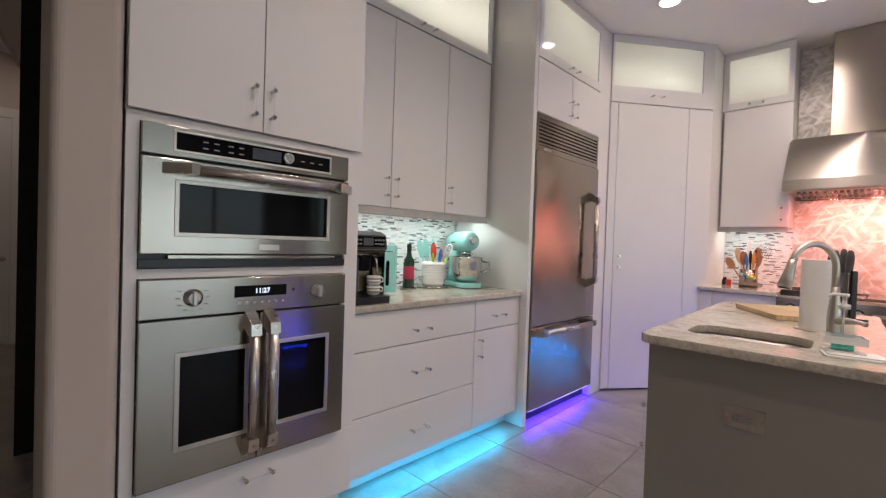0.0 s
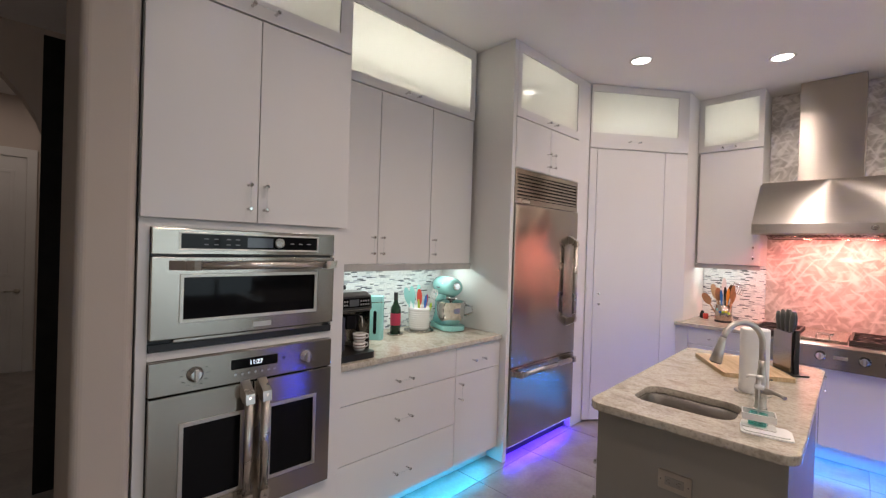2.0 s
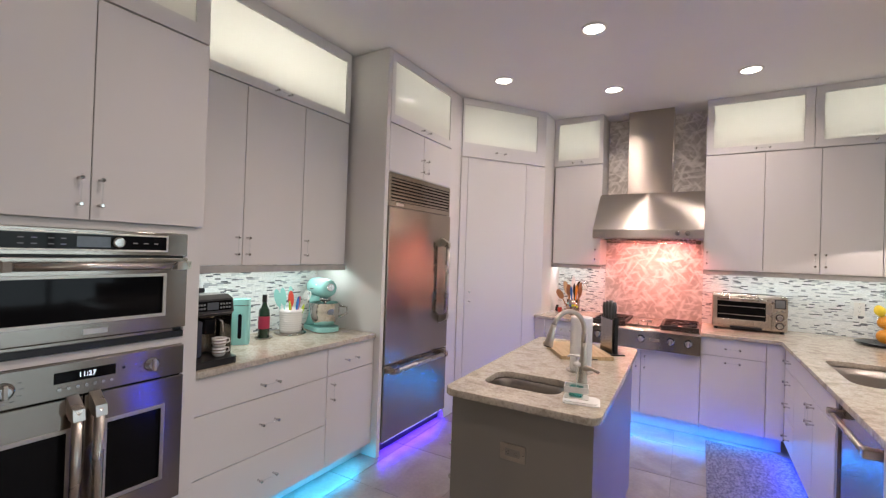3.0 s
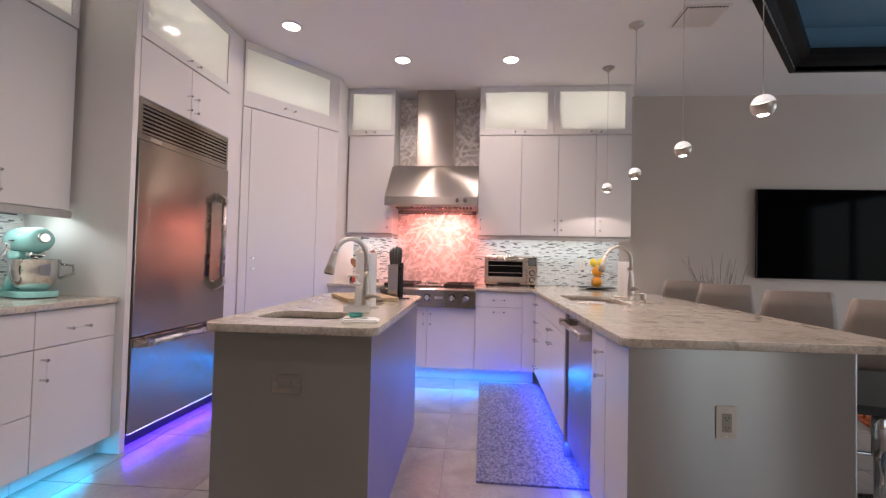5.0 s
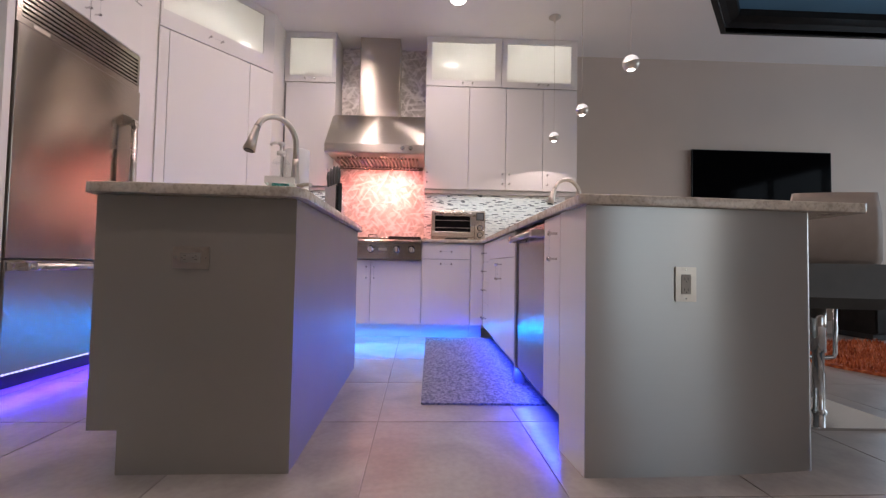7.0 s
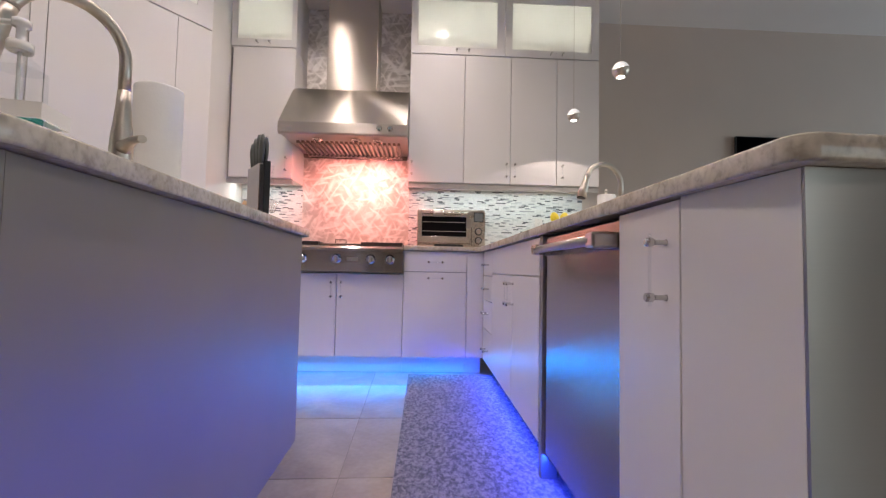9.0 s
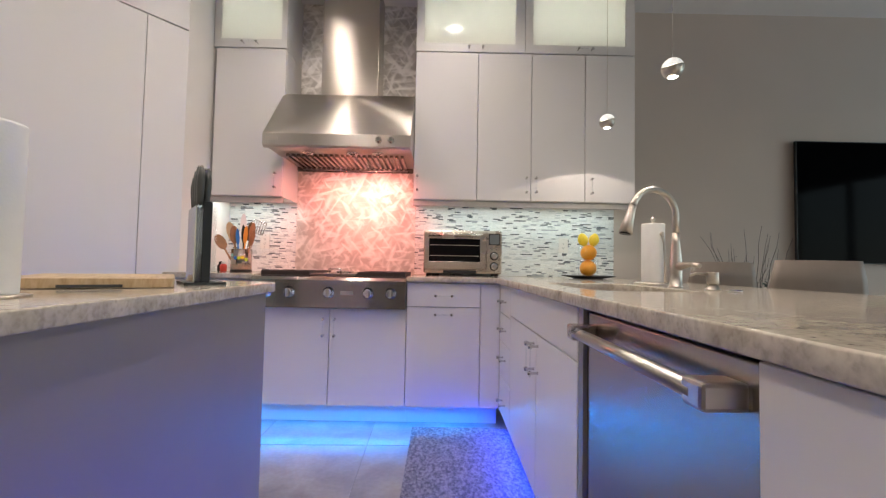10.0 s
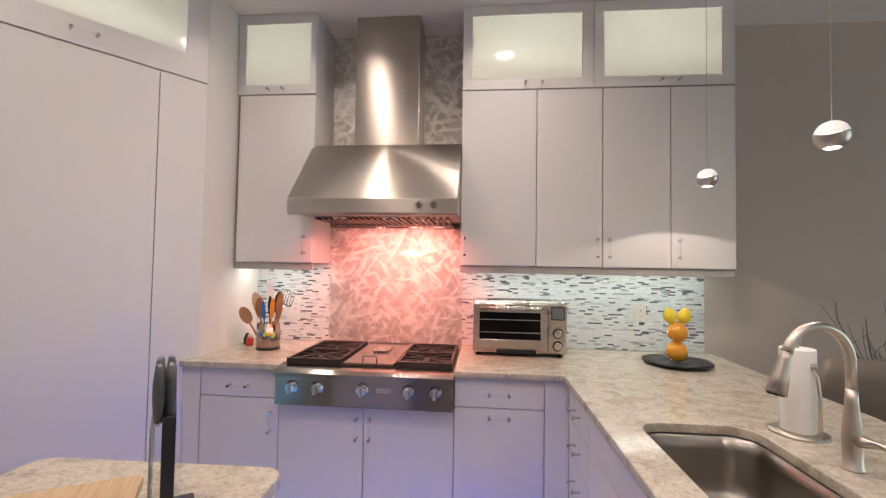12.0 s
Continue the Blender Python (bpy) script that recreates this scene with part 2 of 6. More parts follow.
def swirl_mat():
    m, t, b = nodes("swirled_steel_sheet")
    b.inputs["Metallic"].default_value = 0.75
    w = tex(t, "ShaderNodeTexNoise", 7.0, 0, (1.25, 1, 0.8), 0.9)
    cloud = tex(t, "ShaderNodeTexNoise", 4.0, 3)
    f = tex(t, "ShaderNodeTexNoise", 120, 3, (1, 1, 1), 3.0)
    colour = ramp(t, cloud.outputs[0], [(0.3, (0.48, 0.44, 0.40)), (0.7, (0.68, 0.64, 0.59))]).outputs[0]
    # short curved brush strokes at three angles, their glints painted pale into the colour
    for angle, bend in ((32, 0.5), (-38, 0.7), (82, 0.6)):
        stroke = tex(t, "ShaderNodeTexNoise", 1.0, 1, (0.042, 0.042, 0.14), bend)
        turn = stroke.inputs["Vector"].links[0].from_node
        turn.vector_type = "TEXTURE"
        turn.inputs["Rotation"].default_value = (0, radians(angle), 0)
        mask = ramp(t, stroke.outputs[0], [(0.50, (0, 0, 0)), (0.60, (0.4, 0.4, 0.4)), (0.72, (0.95, 0.95, 0.95))]).outputs[0]
        colour = mixc(t, mask, colour, (0.94, 0.91, 0.87))
    t.links.new(colour, b.inputs["Base Color"])
    b.inputs["Roughness"].default_value = 0.5
    n1 = t.nodes.new("ShaderNodeBump")
    n1.inputs["Strength"].default_value, n1.inputs["Distance"].default_value = 0.35, 0.012
    t.links.new(w.outputs[0], n1.inputs["Height"])
    n2 = t.nodes.new("ShaderNodeBump")
    n2.inputs["Strength"].default_value, n2.inputs["Distance"].default_value = 0.2, 0.001
    t.links.new(f.outputs[0], n2.inputs["Height"])
    t.links.new(n1.outputs[0], n2.inputs["Normal"])
    t.links.new(n2.outputs[0], b.inputs["Normal"])
    return m


SWIRL = swirl_mat()


def rug_mat(name, stops, scale, stretch=(1, 3, 1)):
    m, t, b = nodes(name)
    n1 = tex(t, "ShaderNodeTexNoise", scale, 9, stretch, 0.5)
    n2 = tex(t, "ShaderNodeTexNoise", scale * 9, 3)
    c = ramp(t, n1.outputs[0], stops).outputs[0]
    d = ramp(t, n2.outputs[0], [(0.3, (0.6, 0.6, 0.6)), (0.7, (1, 1, 1))]).outputs[0]
    t.links.new(mixc(t, 1.0, c, d, "MULTIPLY"), b.inputs["Base Color"])
    b.inputs["Roughness"].default_value = 0.95
    bump(t, b, n2.outputs[0], 0.8, 0.004)
    return m


RUG = rug_mat("grey_woven_runner", [(0.36, (0.13, 0.13, 0.15)), (0.5, (0.24, 0.24, 0.26)), (0.62, (0.36, 0.35, 0.36))], 48, (1.5, 0.9, 1))
SHAG = rug_mat("orange_shag_pile", [(0.35, (0.32, 0.06, 0.02)), (0.55, (0.62, 0.16, 0.05)), (0.7, (0.75, 0.34, 0.18))], 7)

# ---- mesh helpers ----


def box(bm, x0, x1, y0, y1, z0, z1, bev=0.0, seg=2):
    vs = [bm.verts.new((x, y, z)) for x in (x0, x1) for y in (y0, y1) for z in (z0, z1)]
    fs = [bm.faces.new([vs[i] for i in f]) for f in ((0, 1, 3, 2), (4, 6, 7, 5), (0, 4, 5, 1), (2, 3, 7, 6), (0, 2, 6, 4), (1, 5, 7, 3))]
    if bev:
        edges = list({e for f in fs for e in f.edges})
        bmesh.ops.bevel(bm, geom=edges, offset=bev, segments=seg, affect="EDGES", profile=0.5)
    return bm


def lathe(bm, prof, seg=24, at=(0, 0, 0), axis="z"):
    """Turns a profile of (radius, height) round an axis through a point."""
    def place(r, h, a):
        c, s = r * math.cos(a), r * math.sin(a)
        p = {"z": (c, s, h), "y": (c, h, s), "x": (h, c, s)}[axis]
        return (p[0] + at[0], p[1] + at[1], p[2] + at[2])
    rings = []
    for r, h in prof:
        rings.append([bm.verts.new(place(max(r, 0.0002), h, 2 * math.pi * k / seg)) for k in range(seg)])
    for a, b in zip(rings, rings[1:]):
        for k in range(seg):
            f = bm.faces.new((a[k], a[(k + 1) % seg], b[(k + 1) % seg], b[k]))
            f.smooth = True
    bm.faces.new(rings[0][::-1])
    bm.faces.new(rings[-1])
    return bm


def tube(bm, pts, radii, seg=10):
    """A round rod along points, with a radius at each."""
    pts = [Vector(p) for p in pts]
    if isinstance(radii, (int, float)):
        radii = [radii] * len(pts)
    rings, up = [], None
    for i, p in enumerate(pts):
        d = (pts[min(i + 1, len(pts) - 1)] - pts[max(i - 1, 0)]).normalized()
        if up is None:
            up = d.orthogonal().normalized()
        up = (up - d * up.dot(d)).normalized()
        side = d.cross(up)
        rings.append([bm.verts.new(p + radii[i] * (up * math.cos(2 * math.pi * k / seg) + side * math.sin(2 * math.pi * k / seg))) for k in range(seg)])
    for a, b in zip(rings, rings[1:]):
        for k in range(seg):
            bm.faces.new((a[k], a[(k + 1) % seg], b[(k + 1) % seg], b[k])).smooth = True
    bm.faces.new(rings[0][::-1])
    bm.faces.new(rings[-1])
    return bm


def prism(bm, prof, axis, a, b):
    """A closed profile drawn out along an axis from a to b."""
    def place(u, v, w):
        return {"x": (w, u, v), "y": (u, w, v), "z": (u, v, w)}[axis]
    r0, r1 = ([bm.verts.new(place(u, v, w)) for u, v in prof] for w in (a, b))
    n = len(prof)
    for k in range(n):
        bm.faces.new((r0[k], r0[(k + 1) % n], r1[(k + 1) % n], r1[k]))
    bm.faces.new(r0[::-1])
    bm.faces.new(r1)
    return bm


def frame_ring(bm, x0, x1, z0, z1, ix0, ix1, iz0, iz1, y0, y1, bev=0.0):
    """A rectangular frame with a rectangular opening, lying in an x-z plane."""
    def loop(a, b, c, d, y):
        return [bm.verts.new((x, y, z)) for x, z in ((a, c), (b, c), (b, d), (a, d))]
    of, nf, ob, nb = loop(x0, x1, z0, z1, y0), loop(ix0, ix1, iz0, iz1, y0), loop(x0, x1, z0, z1, y1), loop(ix0, ix1, iz0, iz1, y1)
    made = []
    for p, q in ((of, nf), (nf, nb), (nb, ob), (ob, of)):
        made += [bm.faces.new((p[k], p[(k + 1) % 4], q[(k + 1) % 4], q[k])) for k in range(4)]
    if bev:
        bmesh.ops.recalc_face_normals(bm, faces=made)
        edges = [e for e in {e for f in made for e in f.edges} if e.calc_face_angle(0.0) > 0.5]
        bmesh.ops.bevel(bm, geom=edges, offset=bev, segments=2, affect="EDGES", profile=0.5)
    return bm


def finish(name, bm, material):
    bmesh.ops.recalc_face_normals(bm, faces=bm.faces)
    me = bpy.data.meshes.new(name)
    bm.to_mesh(me)
    bm.free()
    me.materials.append(material)
    return me


def part(name, bm, material, parent, label=""):
    ob = new(name, finish(name, bm, material))
    ob.parent = parent
    return tagged(ob, label) if label else ob


def thing(name, m, label, category, group="", kind=""):
    ob = new(name)
    ob.empty_display_size = 0.1
    ob.matrix_world = m
    return tagged(ob, label, category, group, kind)


def solo(name, bm, material, label, category, kind="", m=None):
    ob = new(name, finish(name, bm, material))
    if m is not None:
        ob.matrix_world = m
    return tagged(ob, label, category, "", kind)


def B(*a, **k):
    return box(bmesh.new(), *a, **k)


def rounded(x0, x1, y0, y1, r, n=6):
    rs = r if isinstance(r, tuple) else (r,) * 4
    out = []
    for (cx, cy, a0), rr in zip(((x1, y0, -90), (x1, y1, 0), (x0, y1, 90), (x0, y0, 180)), rs):
        ox = cx - rr if cx == x1 else cx + rr
        oy = cy - rr if cy == y1 else cy + rr
        for k in range(n + 1):
            a = radians(a0 + 90 * k / n)
            out.append((ox + rr * math.cos(a), oy + rr * math.sin(a)))
    return out


def slab(name, outline, holes, z0, z1, material, bev=0.004):
    """A flat plate with holes, its edges eased: a mesh object."""
    cu = bpy.data.curves.new(name, "CURVE")
    cu.dimensions, cu.fill_mode = "2D", "BOTH"
    cu.extrude, cu.bevel_depth, cu.bevel_resolution = (z1 - z0) / 2 - bev, bev, 2
    cu.offset = -bev
    for loop in [outline] + holes:
        sp = cu.splines.new("POLY")
        sp.points.add(len(loop) - 1)
        for p, (x, y) in zip(sp.points, loop):
            p.co = (x, y, 0, 1)
        sp.use_cyclic_u = True
    tmp = bpy.data.objects.new(name, cu)
    me = bpy.data.meshes.new_from_object(tmp)
    bpy.data.objects.remove(tmp)
    bpy.data.curves.remove(cu)
    me.transform(Matrix.Translation((0, 0, (z0 + z1) / 2)))
    me.materials.clear()
    me.materials.append(material)
    ob = new(name, me)
    return ob


def text_mesh(name, body, size, m, material, parent):
    cu = bpy.data.curves.new(name, "FONT")
    cu.body, cu.size, cu.extrude, cu.align_x, cu.align_y = body, size, 0.0005, "CENTER", "CENTER"
    tmp = bpy.data.objects.new(name, cu)
    me = bpy.data.meshes.new_from_object(tmp)
    bpy.data.objects.remove(tmp)
    bpy.data.curves.remove(cu)
    me.transform(m)
    me.materials.clear()
    me.materials.append(material)
    ob = new(name, me)
    ob.parent = parent
    return ob

# ---- structure ----
YB, XL, XR, YF = 4.93, -2.25, 7.0, -3.6


def wall(name, bm, label, material=None):
    return solo(name, bm, material or WALLP, label, "wall", "structure")


b = B(XL - 0.12, XR + 0.12, YB, YB + 0.14, 0, 0.9)
box(b, XL - 0.12, 5.95, YB, YB + 0.14, 0.9, CEIL + 0.5)
box(b, 6.75, XR + 0.12, YB, YB + 0.14, 0.9, CEIL + 0.5)
box(b, 5.95, 6.75, YB, YB + 0.14, 2.45, CEIL + 0.5)
wall("wall_north", b, "smooth greige painted wall behind kitchen and television")
wall("wall_west", B(XL - 0.12, XL, 0.04, YB, 0, CEIL), "painted wall behind the tall cabinets", TRIM)
b = bmesh.new()
prism(b, rounded(-2.37, -1.535, -0.135, 0.038, 0.03), "z", 0, CEIL)
wall("wall_end", b, "cream wall end with rounded plaster corners", CREAM)
b = B(XR, XR + 0.12, YF, 0.6, 0, CEIL)
box(b, XR, XR + 0.12, 0.6, 4.0, 0, 0.25)
box(b, XR, XR + 0.12, 0.6, 4.0, 2.5, CEIL)
box(b, XR, XR + 0.12, 4.0, YB, 0, CEIL)
wall("wall_east", b, "greige wall with a wide window")
b = B(XL - 0.12, 3.8, YF - 0.12, YF, 0, CEIL)
box(b, 3.8, 6.6, YF - 0.12, YF, 0, 0.3)
box(b, 3.8, 6.6, YF - 0.12, YF, 2.5, CEIL)
box(b, 6.6, XR + 0.12, YF - 0.12, YF, 0, CEIL)
wall("wall_south", b, "greige wall with a wide window")
# hall beyond the wall end
wall("wall_hall_far", B(-6.62, -6.5, -2.6, 0.9, 0, CEIL), "greige wall at the end of the hall")
wall("wall_hall_north", B(-6.5, -2.37, 0.6, 0.72, 0, CEIL), "greige side wall of the hall")
wall("wall_hall_south", B(-6.5, XL - 0.12, -2.6, -2.48, 0, CEIL), "greige side wall of the hall")
wall("wall_west_b", B(XL - 0.24, XL - 0.12, YF, -2.48, 0, CEIL), "greige wall beside the hall opening")
b = bmesh.new()
arch = [(-2.48, CEIL), (-2.48, 1.95)]
arch += [(-1.1 - 1.0 * math.cos(radians(180 * k / 20)), 1.95 + 1.12 * math.sin(radians(180 * k / 20))) for k in range(21)]
arch += [(-0.1, 0.0), (0.6, 0.0), (0.6, CEIL)]
prism(b, arch, "x", -4.3, -4.1)
wall("arch", b, "plastered arched opening in the hall")

# ceiling with an eight-sided recess over the living room
TRAY = [(2.45, 2.97), (3.6, 4.31), (5.9, 4.31), (6.6, 3.5), (6.6, 0.9), (5.9, 0.1), (3.3, 0.1), (2.45, 0.9)]
ob = slab("ceiling", [(-6.6, YF), (XR, YF), (XR, YB), (-6.6, YB)], [TRAY], CEIL, CEIL + 0.1, CEILP, 0.0)
tagged(ob, "white painted ceiling with downlights and a recess", "ceiling", kind="structure")
b = bmesh.new()
low, high = ([b.verts.new((x, y, z)) for x, y in TRAY] for z in (CEIL + 0.1, CEIL + 0.42))
for k in range(8):
    b.faces.new((low[k], low[(k + 1) % 8], high[(k + 1) % 8], high[k]))
b.faces.new(high)
solo("ceiling_recess", b, BLUEP, "slate blue recessed tray ceiling", "ceiling", "structure")
b = bmesh.new()
c0 = Vector((4.5, 2.2, 0))
prof = [(0.0, -0.012), (-0.05, 0.0), (0.045, 0.075), (0.12, 0.10), (0.13, 0.16), (0.0, 0.16)]
loops = []
for x, y in TRAY:
    d = (c0 - Vector((x, y, 0)))
    d = Vector((d.x * 0.9, d.y, 0)).normalized()
    loops.append([b.verts.new((x + d.x * u * 1.1, y + d.y * u * 1.1, CEIL - 0.002 + v)) for u, v in prof])
for k in range(8):
    p, q = loops[k], loops[(k + 1) % 8]
    for i in range(len(prof)):
        b.faces.new((p[i], p[(i + 1) % len(prof)], q[(i + 1) % len(prof)], q[i]))
solo("ceiling_moulding", b, DARKWOOD, "black-stained wooden moulding round the tray ceiling", "moulding", "structure")

# windows
for i, (m, w, h) in enumerate([(pose(XR + 0.06, 2.3, 0.25, 0, 0, 90), 3.4, 2.25), (pose(5.2, YF - 0.06, 0.3), 2.8, 2.2), (pose(6.35, YB + 0.07, 0.9), 0.8, 1.55)]):
    win = thing("window_%d" % (i + 1), m, "white-framed window in daylight", "window", kind="structure")
    n = max(1, round(w / 1.2))
    fb = frame_ring(bmesh.new(), -w / 2, w / 2, 0, h, -w / 2 + 0.06, w / 2 - 0.06, 0.06, h - 0.06, -0.04, 0.04, 0.004)
    for k in range(1, n):
        x = -w / 2 + w * k / n
        box(fb, x - 0.03, x + 0.03, -0.038, 0.038, 0.06, h - 0.06)
    part("window_frame", fb, TRIM, win)
    for k in range(n):
        x = -w / 2 + w * k / n
        p = part("pane", B(x + 0.03, x + w / n - 0.03, -0.004, 0.004, 0.05, h - 0.05), GLASS, win)
        p.visible_shadow = False
area("sky_east", pose(XR + 0.2, 2.3, 1.38, 90, 0, 90), 3.3, 2.1, DAY_W * 1.1, (0.74, 0.87, 1.0))
area("sky_south", pose(5.2, YF - 0.25, 1.4, 90, 0, 0), 2.7, 2.1, DAY_W * 0.38, (0.74, 0.87, 1.0))
area("sky_north", pose(6.35, YB + 0.3, 1.68, -90, 0, 0), 0.75, 1.5, DAY_W * 0.2, (0.62, 0.80, 1.0))

# baseboard along the living-room wall
solo("baseboard", B(2.2, XR, YB - 0.018, YB - 0.001, 0, 0.14, bev=0.004), TRIM, "white painted baseboard", "baseboard", "structure")

# ---- cabinetry ----


POST = finish("handle_post", lathe(bmesh.new(), [(0.0065, 0.0), (0.005, -0.004), (0.005, -0.024), (0.0085, -0.026), (0.0085, -0.038), (0.006, -0.04)], 10, (0, 0, 0), "y"), CHROME)


def pull(parent, x, z, upright, y=0.0, gap=0.102):
    """Two chrome posts that carry a clear rod."""
    for s in (-1, 1):
        o = new("handle_post", POST)
        o.parent = parent
        o.location = (x, y, z + s * gap / 2) if upright else (x + s * gap / 2, y, z)
    e = gap / 2 + 0.016
    r = tube(bmesh.new(), [(x, y - 0.031, z - e), (x, y - 0.031, z + e)] if upright else [(x - e, y - 0.031, z), (x + e, y - 0.031, z)], 0.0034, 8)
    part("handle_rod", r, ACRYLIC, parent, "clear acrylic handle rod")


def unit(name, m, w, depth, z0, z1, fronts, label, kick=0.0, body=None, category="cabinet"):
    """A cabinet: its front lies in y = 0 and looks along -y; x runs to the right."""
    c = thing(name, m, label, category)
    b = B(0.001, w - 0.001, 0.021, depth, z0 + kick, z1)
    if kick:
        box(b, 0.001, w - 0.001, 0.10, depth, z0, z0 + kick)
    part("body", b, body or WHITE, c)
    # thin grey sheet over the white body stands in for shade in the gaps
    part("gap_shade", B(0.003, w - 0.003, 0.0195, 0.0208, z0 + kick + 0.003, z1 - 0.003), GAP_GREY, c)
    for kind, x0, x1, f0, f1, pulls in fronts:
        d = part(kind, B(x0 + 0.0024, x1 - 0.0024, 0.0, 0.019, f0 + 0.0024, f1 - 0.0024, bev=0.0015, seg=1), WHITE, c)
        for px, pz, up in pulls:
            pull(d, px, pz, up)
    return c


def glazed(name, m, w, depth, z0, z1, pane, pulls, label, left_end=True):
    """A lit top cabinet with a frosted pane: an open box, a framed door and the glass."""
    c = thing(name, m, label, "cabinet")
    t = 0.018
    b = B(0.001, w - 0.001, depth - t, depth, z0, z1)
    box(b, 0.001, t, 0.022, depth - t, z0, z1)
    box(b, w - t, w - 0.001, 0.022, depth - t, z0, z1)
    box(b, t, w - t, 0.022, depth - t, z0, z0 + t)
    box(b, t, w - t, 0.022, depth - t, z1 - t, z1)
    part("body", b, WHITE, c)
    p0, p1, q0, q1 = pane
    d = part("door", frame_ring(bmesh.new(), 0.002, w - 0.002, z0 + 0.002, z1, p0, p1, q0, q1, 0.0, 0.02), WHITE, c)
    part("pane", B(p0 - 0.004, p1 + 0.004, 0.008, 0.013, q0 - 0.004, q1 + 0.004), FROST, d, "frosted glass pane lit from within")
    for x, z in pulls:
        pull(d, x, z, False)
    return c


def left(y, x=-1.55):
    return pose(x, y, 0, 0, 0, 90)


# tall oven cabinet
W = 0.876
c = thing("oven_cabinet", left(0.044), "tall white lacquered cabinet holding two built-in ovens", "cabinet")
for name, piece in (("back_box", (0.001, W - 0.001, 0.56, 0.69, 0.11, 2.543)), ("side_panel", (0.001, 0.037, 0.0, 0.56, 0.11, 1.658)), ("side_panel", (0.806, W - 0.001, 0.0, 0.56, 0.11, 1.658)),
                    ("rail", (0.0372, 0.8058, 0.0, 0.56, 1.628, 1.658)), ("rail", (0.0372, 0.8058, 0.0, 0.56, 1.114, 1.146)), ("drawer_box", (0.0372, 0.8058, 0.021, 0.56, 0.11, 0.408)),
                    ("upper_box", (0.001, W - 0.001, 0.021, 0.559, 1.6585, 2.543)), ("plinth", (0.001, W - 0.001, 0.10, 0.69, 0.0, 0.1095))):
    part(name, B(*piece), WHITE, c)
for x0, x1, px in ((0.0, 0.424, 0.384), (0.424, W, 0.452)):
    d = part("door", B(x0 + 0.0018, x1 - 0.0018, -0.019, 0.0, 1.663, 2.541, bev=0.0015, seg=1), WHITE, c)
    pull(d, px, 1.772, True, -0.019)
d = part("drawer", B(0.003, W - 0.003, -0.002, 0.017, 0.112, 0.402, bev=0.0015, seg=1), WHITE, c)
pull(d, 0.44, 0.335, False, -0.002)
glazed("glazed_cabinet", left(0.044, -1.532), W, 0.70, 2.548, CEIL - 0.004, (0.08, W - 0.07, 2.63, 3.06), [(0.43, 2.59)], "white top cabinet with a lit frosted glass door")

# left base run, worktop, uppers
unit("drawer_cabinet", left(0.925, -1.60), 0.905, 0.64, 0.0, 0.911, [
    ("drawer", 0.0, 0.905, 0.718, 0.909, [(0.45, 0.792, False)]),
    ("drawer", 0.0, 0.905, 0.398, 0.718, [(0.45, 0.566, False)]),
    ("drawer", 0.0, 0.905, 0.105, 0.398, [(0.45, 0.248, False)])], "white base cabinet with three wide drawers", 0.10)
unit("base_cabinet", left(1.83, -1.60), 0.472, 0.64, 0.0, 0.911, [
    ("drawer", 0.0, 0.472, 0.718, 0.909, [(0.222, 0.803, False)]),
    ("door", 0.0, 0.472, 0.105, 0.718, [(0.04, 0.61, True)])], "white base cabinet with a drawer over a door", 0.10)
ob = slab("worktop", rounded(-2.248, -1.582, 0.922, 2.302, 0.003, 2), [], 0.912, TOP, GRANITE)
tagged(ob, "polished beige-grey granite worktop with coffee things", "worktop")
UZ = 1.46
unit("wall_cabinet", left(0.925, -1.90), 0.905, 0.345, UZ, 2.58, [
    ("door", 0.0, 0.45, UZ, 2.58, [(0.405, UZ + 0.12, True)]),
    ("door", 0.45, 0.905, UZ, 2.58, [(0.478, UZ + 0.12, True)])], "white two-door wall cabinet over the worktop")
unit("wall_cabinet", left(1.83, -1.90), 0.442, 0.345, UZ, 2.58, [
    ("door", 0.0, 0.437, UZ, 2.58, [(0.03, UZ + 0.12, True)])], "white single-door wall cabinet over the worktop")
solo("light_rail", B(-1.925, -1.905, 0.925, 2.285, UZ - 0.045, UZ - 0.002, bev=0.003), RAIL, "grey rail under the wall cabinets", "rail")
glazed("glazed_cabinet", left(0.925, -1.90), 1.35, 0.345, 2.585, CEIL - 0.004, (0.05, 1.30, 2.645, 3.06), [(0.70, 2.613)], "long white top cabinet with a lit frosted glass door")
# cabinet over the refrigerator, filler and pantry
bc = unit("bridge_cabinet", left(2.346, -1.545), 0.945, 0.69, 2.198, 2.575, [
    ("door", 0.0, 0.4725, 2.198, 2.575, [(0.435, 2.31, True)]),
    ("door", 0.4725, 0.945, 2.198, 2.575, [(0.51, 2.31, True)])], "white two-door cabinet above the refrigerator")
part("side_panel", B(-0.043, -0.002, 0.0, 0.70, 0, CEIL - 0.003, bev=0.002), WHITE, bc, "tall white side panel down to the floor")
glazed("glazed_cabinet", left(2.346, -1.545), 0.945, 0.69, 2.58, CEIL - 0.004, (0.05, 0.905, 2.65, 3.065), [(0.47, 2.612)], "white top cabinet with a lit frosted glass door")
PM = pose(-1.532, 3.473, 0, 0, 0, 53.8)
PW = 1.0
c = thing("pantry_cabinet", PM, "tall white corner pantry with a flush door", "cabinet")
b = B(0.0, PW, 0.021, 0.30, 0.02, 2.545)
part("body", b, GAP_GREY, c)
o = part("filler", B(-2.2, -1.546, 3.285, 3.50, 0, CEIL - 0.003, bev=0.002), WHITE, c)
o.matrix_parent_inverse = PM.inverted()
